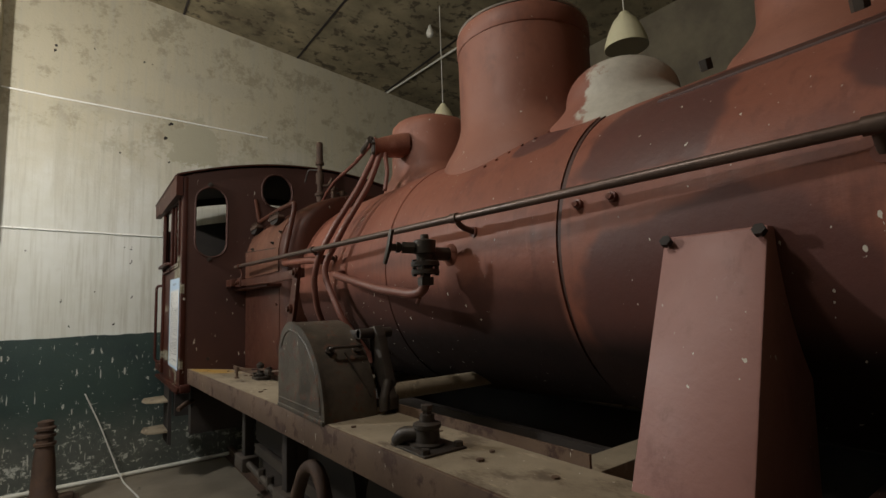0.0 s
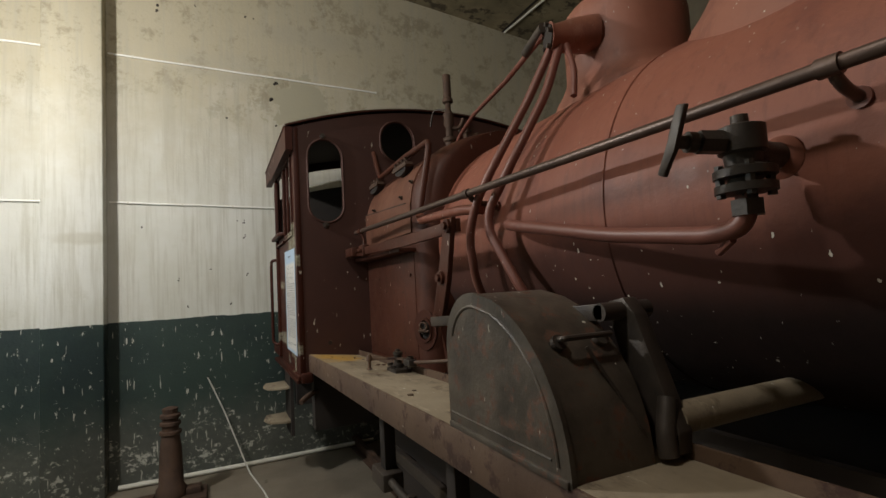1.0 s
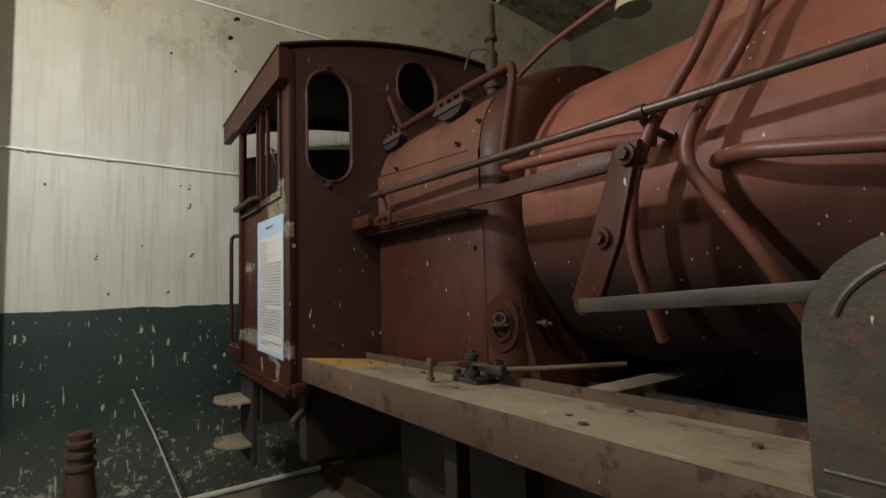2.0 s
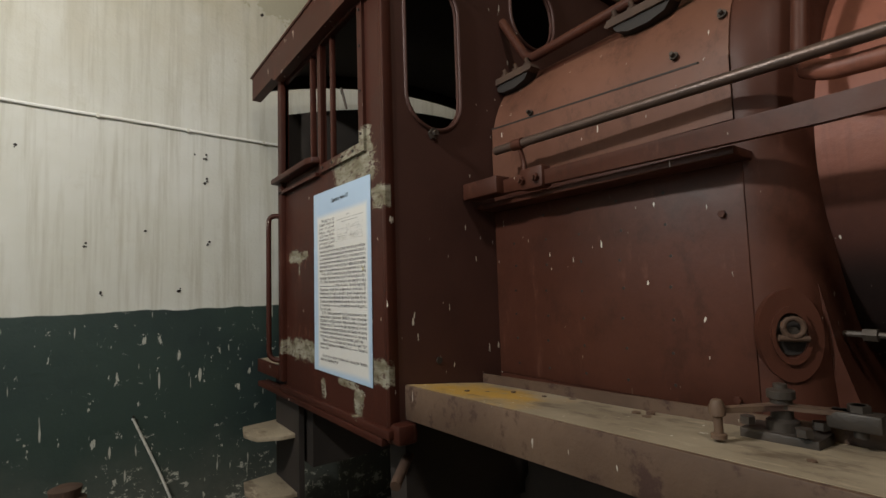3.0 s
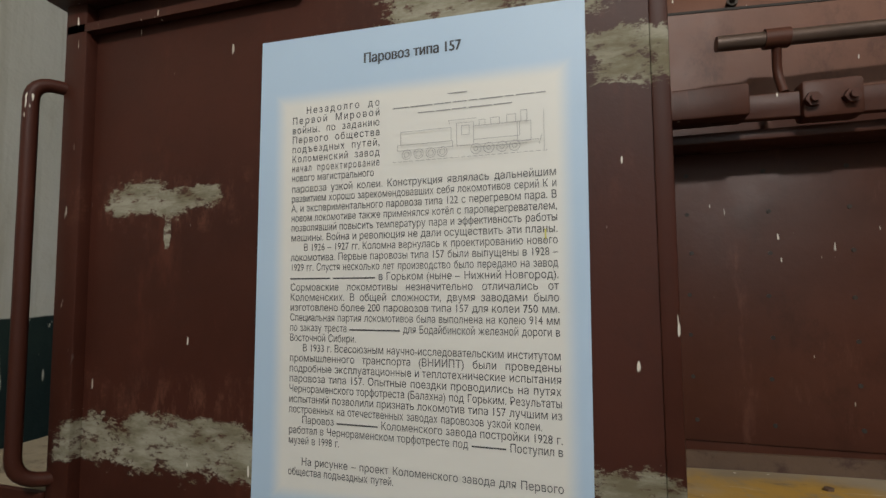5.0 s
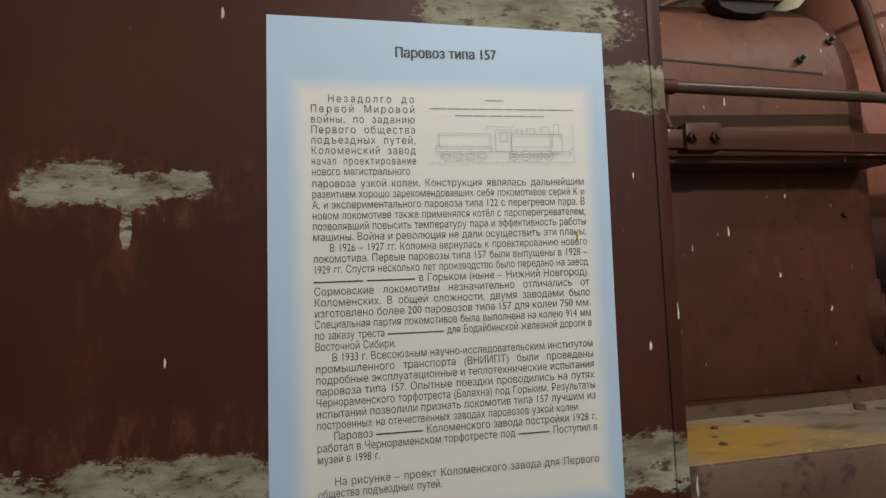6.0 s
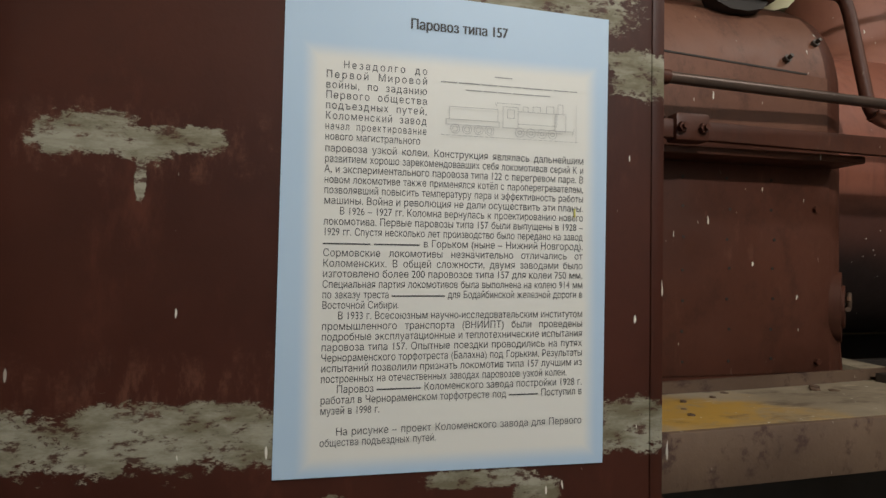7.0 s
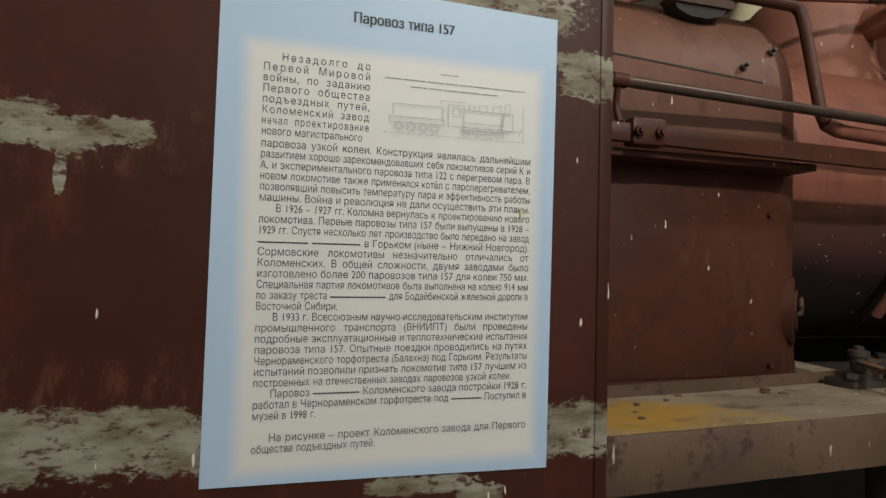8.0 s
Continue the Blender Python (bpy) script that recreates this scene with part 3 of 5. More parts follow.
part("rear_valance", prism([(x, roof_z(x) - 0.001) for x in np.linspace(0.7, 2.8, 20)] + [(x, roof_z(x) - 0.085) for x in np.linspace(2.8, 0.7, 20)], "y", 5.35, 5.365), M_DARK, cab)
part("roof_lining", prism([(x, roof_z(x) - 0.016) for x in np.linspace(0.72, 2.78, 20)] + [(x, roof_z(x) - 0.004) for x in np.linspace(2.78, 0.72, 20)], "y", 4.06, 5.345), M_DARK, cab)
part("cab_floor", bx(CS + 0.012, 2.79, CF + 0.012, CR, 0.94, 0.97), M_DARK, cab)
part("roof", prism([(x, roof_z(x)) for x in np.linspace(0.655, 2.845, 28)] + [(x, roof_z(x) + 0.012) for x in np.linspace(2.845, 0.655, 28)], "y", 4.015, 5.38), M_CAB, cab)
part("eave_board", prism([(4.02, 2.345), (4.99, 2.345), (5.02, 2.37), (5.36, 2.37), (5.36, 2.497), (4.02, 2.497)], "x", 0.66, 0.705), M_CAB, cab)

# domes
def boiler_top(dx, y=1.6):
    q = br(y)
    return CZ + math.sqrt(max(0.0, q ** 2 - min(abs(dx), q) ** 2))


def saddle(cy, r, skirt, z_flat, above, n=56, steps=9):
    """A dome whose flared foot follows the boiler; above: rows of (radius, z)."""
    rings = []
    for i in range(steps + 1):
        s = i / steps
        q = r + skirt * (1 - s) ** 2.2
        ring = []
        for k in range(n):
            a = 2 * math.pi * k / n
            dx, dy = q * math.cos(a), q * math.sin(a)
            ring.append((CX + dx, cy + dy, boiler_top(dx, cy + dy) * (1 - s) + z_flat * s + (0.004 if i else -0.01)))
        rings.append(ring)
    for q, z in above:
        rings.append([(CX + q * math.cos(2 * math.pi * k / n), cy + q * math.sin(2 * math.pi * k / n), z) for k in range(n)])
    return loft(bmesh.new(), rings)


steam_dome = part("steam_dome", saddle(1.525, 0.318, 0.095, 2.33, [(0.318, 2.675)]), M_DOME, loco)
part("dome_lid", lathe((CX, 1.525, 0), [(0.02, 2.665), (0.321, 2.67), (0.324, 2.675), (0.324, 2.745), (0.317, 2.76), (0.302, 2.77), (0.02, 2.785)]), M_DOME, steam_dome)
part("dust_rim", lathe((CX, 1.525, 0), [(0.02, 2.774), (0.304, 2.774), (0.312, 2.768), (0.318, 2.772), (0.302, 2.782), (0.02, 2.79)]), M_WHITE, steam_dome, "pale dust and plaster along the lid rim")
sand_dome = part("sand_dome", saddle(2.325, 0.25, 0.06, 2.28, [(0.25, 2.485), (0.243, 2.53), (0.22, 2.555), (0.18, 2.565), (0.02, 2.57)]), M_DOME, loco)
part("dome_lid", lathe((CX, 2.325, 0), [(0.02, 2.565), (0.135, 2.565), (0.14, 2.575), (0.135, 2.593), (0.02, 2.6)], 32), M_DOME, sand_dome)


def low_dome_paint(nt, col, r):
    x, y, z = axes(nt)
    k = ramp(nt, mth(nt, "ADD", mth(nt, "SUBTRACT", 1.02, y), mth(nt, "MULTIPLY", mth(nt, "SUBTRACT", noise_at(nt, 9, 5, 0.7), 0.5), 0.35)), 0.0, 0.05)
    return mix(nt, k, col, mix(nt, noise_at(nt, 18, 5, 0.7), (0.3, 0.27, 0.22), (0.58, 0.55, 0.47))), r


M_LOWDOME = surface("red_dome_with_plaster_smear", (0.21, 0.075, 0.05), (0.28, 0.11, 0.07), 0.65, relief=0.35, extra=low_dome_paint)
low_dome = part("low_dome", saddle(1.0, 0.215, 0.09, 2.25, [(0.215 * math.cos(a), 2.25 + 0.155 * math.sin(a)) for a in np.linspace(0.1, 1.52, 10)]), M_LOWDOME, loco, "low red dome smeared with grey plaster")
chimney = part("chimney", saddle(0.3, 0.19, 0.1, 2.3, [(0.185, 2.5), (0.18, 3.1), (0.2, 3.12), (0.2, 3.2), (0.16, 3.2), (0.16, 2.6)]), M_DOME, loco)
for dy in (0.2, -0.14):
    part("bolt", nut(bmesh.new(), (1.52, 0.32 + dy, 2.09), (-0.4, 0, 1), 0.018, 0.03), M_IRON, chimney)

# steam pipe casing beside the smokebox
casing = loft(bmesh.new(), [[(0.985, 0.541, 0.9), (0.985, 0.306, 0.9), (1.35, 0.306, 0.9), (1.35, 0.541, 0.9)], [(1.262, 0.541, 1.605), (1.262, 0.316, 1.605), (1.45, 0.316, 1.605), (1.45, 0.541, 1.605)]])
for f in casing.faces:
    f.smooth = False
bmesh.ops.bevel(casing, geom=list(casing.edges), offset=0.006, segments=2, affect="EDGES", profile=0.5)
part("steam_pipe_casing", casing, M_CASING, loco)

# handrail


def rail_at(y):
    return Vector((1.062 + 0.053 * (3.9 - y), y, 1.757 + 0.0088 * y))


handrail = part("handrail", rod(rail_at(-0.9), rail_at(3.9), 0.014), M_RAILPIPE, loco)


def on_boiler(y, ang, off=0.0):
    """A place on the boiler's near side; ang: degrees above the level of its axis."""
    return Vector((CX - (br(y) + off) * math.cos(radians(ang)), y, CZ + (br(y) + off) * math.sin(radians(ang))))


for y in (0.13, 1.289, 2.5):
    p = rail_at(y)
    q = on_boiler(y, 0)
    q.z = p.z - 0.045
    q.x = CX - math.sqrt(br(y) ** 2 - (q.z - CZ) ** 2)
    part("bracket", tube([p, p + Vector((0.03, 0, -0.03)), q], 0.011, 0.02), M_RAILPIPE, handrail)
    part("collar", rod(p - Vector((0, 0.018, 0.0006)), p + Vector((0, 0.018, 0.0006)), 0.0185), M_RAILPIPE, handrail)
    part("foot", lathe(q + Vector((-0.004, 0, 0)), [(0.02, -0.004), (0.02, 0.004), (0.016, 0.01), (0.014, 0.02)], 16, "x"), M_PIPE, handrail)
p = rail_at(3.8)
part("bracket", tube([p, p + Vector((0.02, -0.005, -0.06)), (1.075, 3.79, 1.69)], 0.008, 0.02), M_FIREBOX, handrail)
part("collar", rod(p - Vector((0, 0.02, 0.0006)), p + Vector((0, 0.02, 0.0006)), 0.018), M_FIREBOX, handrail)

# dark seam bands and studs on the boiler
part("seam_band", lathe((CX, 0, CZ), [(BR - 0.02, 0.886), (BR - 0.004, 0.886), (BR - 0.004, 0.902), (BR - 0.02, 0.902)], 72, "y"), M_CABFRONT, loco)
for y in (0.82, 0.703):
    q = on_boiler(y, 13)
    part("stud", nut(nut(bmesh.new(), q, (-1, 0, 0.1), 0.015, 0.012, False), q + Vector((-0.012, 0, 0)), (-1, 0, 0.1), 0.01, 0.012), M_PIPE, loco)
for k in range(22):
    a = radians(200 + k * 7)
    dx, dy = 0.435 * math.cos(a), 0.435 * math.sin(a)
    part("rivet", nut(bmesh.new(), (CX + dx, 1.525 + dy, boiler_top(dx, 1.525 + dy) - 0.004), (dx, 0, boiler_top(dx, 1.525 + dy) - CZ), 0.0065, 0.009, False), M_BOILER, steam_dome)

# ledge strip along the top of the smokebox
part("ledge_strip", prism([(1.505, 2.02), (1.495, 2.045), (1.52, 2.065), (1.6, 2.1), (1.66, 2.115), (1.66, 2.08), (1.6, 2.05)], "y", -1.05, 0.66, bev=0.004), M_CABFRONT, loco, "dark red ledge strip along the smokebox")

# check valve with its spindle and T handle
VX, VY = 1.158, 1.425
valve = part("check_valve", lathe((VX, VY, 0.028), [(0.0103, 1.52), (0.0189, 1.53), (0.0189, 1.545), (0.053, 1.548), (0.053, 1.563), (0.03, 1.566), (0.03, 1.575), (0.054, 1.577), (0.054, 1.592),
                                                  (0.0318, 1.6), (0.0335, 1.62), (0.042, 1.625), (0.042, 1.672), (0.0318, 1.676), (0.0155, 1.679), (0.0155, 1.696), (0.0017, 1.698)], 24), M_IRON, loco, "blackened check valve with flanges")
part("neck", rod((VX, VY, 1.653), (1.33, VY, 1.653), 0.026), M_IRON, valve)
part("boss", lathe((1.29, VY, 1.65), [(0.046, 0.0), (0.044, -0.016), (0.034, -0.024), (0.028, -0.028)], 24, "x"), M_BOILER, valve)
part("spindle", tube([(VX - 0.02, VY + 0.008, 1.672), (1.09, 1.447, 1.674), (1.03, 1.47, 1.677)], 0.013, 0.02), M_IRON, valve)
part("gland", rod((1.118, 1.437, 1.673), (1.075, 1.453, 1.675), 0.023, 6), M_IRON, valve)
part("collar", rod((1.068, 1.456, 1.675), (1.054, 1.461, 1.676), 0.02, 12), M_IRON, valve)
part("handle", prism([(1.43, 1.737), (1.45, 1.741), (1.473, 1.69), (1.478, 1.665), (1.506, 1.622), (1.49, 1.614), (1.462, 1.66), (1.452, 1.685)], "x", 1.02, 1.032, bev=0.003), M_IRON, valve)
for k in range(4):
    a = radians(45 + 90 * k)
    part("flange_bolt", nut(bmesh.new(), (VX + 0.042 * math.cos(a), VY + 0.042 * math.sin(a), 1.568), (0, 0, 1), 0.009, 0.063), M_IRON, valve)
feed = part("feed_pipe", tube([(VX, VY, 1.575), (VX - 0.005, VY + 0.004, 1.513), (1.143, 1.49, 1.502), (1.143, 1.76, 1.533), (1.165, 2.27, 1.627), (1.235, 2.36, 1.64), (1.3, 2.4, 1.64)], 0.019, 0.05), M_PIPE, loco)
part("union_nut", rod((VX, VY, 1.533), (VX, VY, 1.563), 0.03, 6), M_IRON, feed)
part("stud", rod((1.149, 1.455, 1.49), (1.164, 1.497, 1.468), 0.008, 8), M_PIPE, feed)

# sand pipes
HORN = Vector((1.42, 2.29, 2.35))
SIDE = Vector((0.35, 0.9, 0)).normalized()
horn_ring = lambda c, q: [c + SIDE * (q * math.cos(a)) + Vector((0, 0, q * math.sin(a))) for a in np.linspace(0, 2 * math.pi, 17)[:-1]]
part("sand_outlet", loft(bmesh.new(), [horn_ring(HORN + Vector((0.21, -0.02, 0.04)), 0.075), horn_ring(HORN + Vector((0.11, -0.012, 0.02)), 0.066), horn_ring(HORN + Vector((0.02, 0, 0)), 0.052), horn_ring(HORN, 0.058)]), M_DOME, sand_dome)
# flat dark disc draws the shade within the outlet's mouth
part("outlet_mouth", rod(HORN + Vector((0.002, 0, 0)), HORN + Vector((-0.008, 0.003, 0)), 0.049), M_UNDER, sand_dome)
for k in range(5):
    a = 0.5 + 1.2566 * k
    part("mouth_bolt", nut(bmesh.new(), HORN + SIDE * (0.047 * math.cos(a)) + Vector((-0.006, 0, 0.047 * math.sin(a))), (-1, 0.35, 0), 0.009, 0.014), M_IRON, sand_dome)
part("sand_pipe", tube([HORN + Vector((0.01, 0, -0.03)), (1.36, 2.37, 2.13), (1.235, 2.4, 1.92), (1.165, 2.49, 1.74), (1.16, 2.55, 1.61), (1.2, 2.585, 1.43), (1.34, 2.6, 1.18)], 0.017, 0.06), M_PIPE, loco)
part("sand_pipe", tube([HORN + Vector((0.03, -0.02, -0.03)), (1.37, 2.27, 2.12), (1.24, 2.29, 1.9), (1.17, 2.4, 1.7), (1.165, 2.4, 1.62), (1.203, 2.268, 1.4), (1.34, 2.2, 1.18)], 0.017, 0.06), M_PIPE, loco)
part("sand_pipe", tube([HORN + Vector((0.05, -0.03, -0.03)), (1.45, 2.2, 2.19), (1.42, 2.18, 2.08)], 0.012, 0.04), M_PIPE, loco)
part("sander_rod", tube([HORN + Vector((0, 0.03, 0.03)), (1.52, 2.75, 2.385), (1.58, 3.2, 2.375), (1.6, 3.4, 2.33), (1.61, 3.52, 2.27), (1.63, 3.6, 2.25)], 0.012, 0.04), M_PIPE, loco)
part("rod_joint", tube([HORN + Vector((-0.01, 0.02, 0.05)), HORN + Vector((0.03, 0.2, 0.035))], 0.02, 0.01), M_IRON, loco)

# whistle and gauge cocks on top of the firebox
whistle = part("whistle", lathe((1.655, 3.668, 0.055), [(0.03, 2.17), (0.03, 2.3), (0.042, 2.31), (0.042, 2.33), (0.024, 2.34), (0.022, 2.4), (0.034, 2.42), (0.03, 2.47), (0.036, 2.49), (0.018, 2.52), (0.02, 2.56), (0.035, 2.57), (0.035, 2.59),
                                                  (0.027, 2.6), (0.027, 2.75), (0.024, 2.757), (0.003, 2.76)], 20), M_RUST, loco, "rusty steam whistle")
part("cock", tube([(1.655, 3.668, 2.45), (1.72, 3.64, 2.45), (1.74, 3.62, 2.51)], 0.014, 0.03), M_RUST, whistle)
part("lever", tube([(1.645, 3.675, 2.58), (1.59, 3.76, 2.6), (1.58, 3.8, 2.5)], 0.006, 0.03), M_IRON, whistle)
for dx, h in ((0.12, 0.19), (0.2, 0.16), (0.27, 0.1)):
    cock = part("gauge_cock", lathe((1.61 + dx, 3.58, 0), [(0.022, 2.2), (0.022, 2.26), (0.03, 2.27), (0.03, 2.29), (0.016, 2.3), (0.016, 2.2 + h), (0.024, 2.21 + h), (0.024, 2.24 + h), (0.003, 2.25 + h)], 16), M_RUST, loco)
    part("lever", rod((1.61 + dx - 0.05, 3.58, 2.22 + h), (1.61 + dx + 0.05, 3.6, 2.235 + h), 0.007, 8), M_IRON, cock)

# firebox plates, seams, bolts and hand holes
FX = CX - 0.67
upper = [(FX - 0.006, 1.715), (FX - 0.006, 1.8)] + [(CX - 0.676 * math.cos(radians(a)) ** 0.75, 1.80 + 0.466 * math.sin(radians(a)) ** 0.85) for a in np.linspace(4, 34, 8)]
part("lower_plate", bx(FX - 0.004, FX + 0.01, 3.19, 4.035, 1.03, 1.63, bev=0.002), M_FIREBOX, loco)
plate = part("upper_plate", prism(upper + [(x + 0.012, z) for x, z in upper[::-1]], "y", 3.2, 4.035), M_PLATE, loco)
part("plate_lap", prism([(3.2, 1.868), (4.03, 1.918), (4.03, 1.712), (3.2, 1.712)], "x", FX - 0.0075, FX + 0.004), M_PLATE, loco)
# dark strip draws the shade line under the lap at the joint
part("joint", prism([(3.27, 1.8775), (4.032, 1.9235), (4.032, 1.9185), (3.27, 1.8725)], "x", FX - 0.009, FX + 0.006), M_UNDER, loco)
for y, z, x in ((3.33, 1.916, 1.174), (3.84, 1.925, 1.176), (3.215, 1.98, 1.194)):
    part("stud", nut(nut(bmesh.new(), (x, y, z), (-1, 0, 0.3), 0.011, 0.007, False), (x - 0.007, y, z + 0.002), (-1, 0, 0.3), 0.006, 0.012), M_IRON, plate)
for y, z in ((3.24, 1.492), (3.235, 1.06)):
    part("stud", nut(bmesh.new(), (FX - 0.004, y, z), (-1, 0, 0), 0.009, 0.01), M_FIREBOX, loco)
for r in range(7):
    for c in range(5):
        part("stay_end", nut(bmesh.new(), (FX - 0.0035, 3.38 + 0.14 * c + random.uniform(-0.006, 0.006), 1.07 + 0.083 * r + random.uniform(-0.004, 0.004)), (-1, 0, 0), 0.0042, 0.002, False), M_UNDER, loco)
for y in (3.97, 3.44):
    # solid near-black block, the recess's inner shade put into its colour
    hh = part("hand_hole", prism([(y + a * 0.095, 2.095 + 0.018 * b) for a, b in ((-1, 0.6), (-0.75, -1), (-0.2, -1.7), (0.4, -1.6), (0.85, -0.7), (1, 0.6), (0.5, 1.2), (-0.5, 1.2))], "x", 1.213, 1.262), M_UNDER, loco, "washout recess, its shade drawn as a dark block")
    part("cover_bar", prism([(y + a * 0.115, 2.112 + 0.012 * b) for a, b in ((-1, -0.4), (-0.9, -1), (0.9, -1), (1, -0.4), (0.9, 1), (-0.9, 1))], "x", 1.205, 1.25), M_RUST, hh)
    for k in range(4):
        part("nut", nut(nut(bmesh.new(), (1.222, y - 0.085 + 0.056 * k, 2.12), (-0.4, 0, 1), 0.015, 0.016), (1.218, y - 0.085 + 0.056 * k, 2.135), (-0.4, 0, 1), 0.008, 0.016, False), M_RUST, hh)
tube_frame = part("blower_pipe", tube([(1.245, 4.03, 2.36), (1.24, 3.9, 2.155), (1.235, 3.4, 2.165), (1.235, 3.065, 2.16), (1.225, 3.055, 2.1), (1.165, 3.06, 1.8), (1.16, 3.04, 1.76)], 0.017, 0.04), M_FIREBOX, loco)
part("drain_pipe", tube([(1.16, 3.05, 1.775), (1.15, 3.01, 1.75), (1.15, 2.8, 1.74), (1.17, 2.62, 1.735), (1.2, 2.5, 1.72)], 0.021, 0.05), M_BOILER, loco)
PLUG = Vector((1.192, 3.13, 1.212))
OUT = Vector((-0.78, -0.62, 0))


def plug_ring(r0, r1, d0, d1, n=28):
    side, rings = Vector((-0.62, 0.78, 0)), []
    for q, d in ((r0, d0), (r0, d1), (r1, d1), (r1, d0)):
        rings.append([PLUG + OUT * d + side * (q * 0.7 * math.cos(2 * math.pi * k / n)) + Vector((0, 0, q * 1.12 * math.sin(2 * math.pi * k / n))) for k in range(n)])
    return loft(bmesh.new(), rings, caps=False)


plug = part("washout_plug", plug_ring(0.056, 0.044, -0.03, 0.013), M_FIREBOX, loco)
part("pad", plug_ring(0.09, 0.046, -0.06, 0.005), M_FIREBOX, plug)
# dark disc proud of the casing, painted as the hole's shaded inside
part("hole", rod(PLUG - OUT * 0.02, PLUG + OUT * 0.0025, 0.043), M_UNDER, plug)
part("screw", nut(bmesh.new(), PLUG + Vector((0, 0, 0.006)), OUT, 0.015, 0.016), M_IRON, plug)
part("eye", tube([PLUG + OUT * 0.022 + Vector((-0.62 * 0.02 * math.cos(a), 0.78 * 0.02 * math.cos(a), 0.018 + 0.02 * math.sin(a))) for a in np.linspace(0, 2 * math.pi, 13)], 0.006, 0.0), M_RUST, plug)
part("cross_bar", rod(PLUG + OUT * 0.02 + Vector((0.018, -0.022, -0.006)), PLUG + OUT * 0.02 + Vector((-0.018, 0.022, -0.004)), 0.007), M_RUST, plug)
part("square_plug", nut(rod((1.31, 3.09, 1.21), (1.3, 2.985, 1.21), 0.007, 8), (1.303, 3.03, 1.21), (-0.1, -1, 0), 0.014, 0.025), M_IRON, loco)

# reversing bar, its end bracket and the links below
bar = part("reach_bar", prism([(2.44, 1.625), (2.44, 1.675), (3.0, 1.672), (4.03, 1.688), (4.03, 1.642), (3.0, 1.624)], "x", 1.052, 1.07, bev=0.003), M_FIREBOX, loco, "maroon flat reversing bar")
part("end_block", bx(1.02, 1.085, 3.86, 4.035, 1.64, 1.698, bev=0.006), M_FIREBOX, bar)
part("clamp", bx(1.04, 1.084, 3.682, 3.775, 1.63, 1.698, bev=0.008), M_FIREBOX, bar)
for y in (3.705, 3.762):
    part("bolt", nut(nut(bmesh.new(), (1.04, y, 1.66), (-1, 0, 0), 0.013, 0.012), (1.028, y, 1.66), (-1, 0, 0), 0.007, 0.008, False), M_FIREBOX, bar)
part("ledge", bx(1.085, FX + 0.005, 3.17, 4.035, 1.61, 1.63, bev=0.003), M_FIREBOX, loco)
link = part("lifting_link", prism([(2.435, 1.68), (2.51, 1.67), (2.58, 1.48), (2.66, 1.31), (2.635, 1.265), (2.585, 1.27), (2.505, 1.45)], "x", 1.032, 1.052, bev=0.004), M_FIREBOX, loco)
for y, z in ((2.47, 1.65), (2.551, 1.46), (2.616, 1.293)):
    part("pin", nut(rod((1.036, y, z), (1.02, y, z), 0.026), (1.02, y, z), (-1, 0, 0), 0.016, 0.012), M_FIREBOX, link)
rodbar = part("radius_rod", prism([(2.61, 1.275), (2.61, 1.31), (1.66, 1.375), (1.66, 1.338)], "x", 1.0, 1.022, bev=0.003), M_IRON, loco)
arm = part("rocking_arm", prism([(1.71, 1.375), (1.66, 1.385), (1.63, 1.35), (1.54, 1.12), (1.545, 1.075), (1.605, 1.07), (1.64, 1.12), (1.7, 1.33)], "x", 1.06, 1.1, bev=0.005), M_IRON, loco)
part("pin", rod((1.0, 1.67, 1.356), (1.14, 1.67, 1.356), 0.02), M_IRON, arm)
part("lower_pin", tube([(1.075, 1.575, 1.18), (1.045, 1.56, 1.11), (1.045, 1.555, 1.075)], 0.02, 0.02), M_IRON, arm)
part("weigh_shaft", rod((1.09, 1.575, 1.136), (1.6, 1.575, 1.136), 0.032), M_BOARD, loco, "dusty cross shaft")

# linkage on the running plate
lk = part("drain_cock_linkage", bx(0.99, 1.07, 3.03, 3.16, 1.02, 1.05, bev=0.003), M_IRON, loco, "dusty drain cock levers")
part("arm", prism([(0.89, 3.162), (0.908, 3.172), (1.035, 3.108), (1.06, 2.99), (1.035, 2.985), (1.015, 3.085)], "z", 1.09, 1.1, bev=0.003), M_FASCIA, lk)
part("pivot", lathe((1.027, 3.097, 0.008), [(0.028, 1.04), (0.028, 1.06), (0.019, 1.065), (0.019, 1.1), (0.024, 1.102), (0.024, 1.116), (0.012, 1.12), (0.012, 1.128), (0.003, 1.13)], 12), M_IRON, lk)
part("pin", lathe((0.903, 3.158, 0.008), [(0.014, 1.038), (0.014, 1.046), (0.008, 1.048), (0.008, 1.078), (0.014, 1.08), (0.014, 1.098), (0.009, 1.108), (0.002, 1.11)], 10), M_FASCIA, lk)
part("clevis", bx(1.028, 1.068, 2.95, 3.03, 1.068, 1.1, bev=0.006), M_IRON, lk)
part("clevis_pin", nut(rod((1.047, 2.985, 1.056), (1.047, 2.985, 1.112), 0.011, 10), (1.047, 2.985, 1.1), (0, 0, 1), 0.017, 0.012), M_IRON, lk)
part("rod", tube([(1.047, 2.98, 1.085), (1.1, 2.83, 1.1), (1.25, 2.66, 1.115)], 0.008, 0.1), M_FASCIA, lk)
for x, y in ((1.005, 3.15), (1.055, 3.045), (0.985, 3.05)):
    part("nut", nut(bmesh.new(), (x, y, 1.056), (0, 0, 1), 0.014, 0.014), M_IRON, lk)
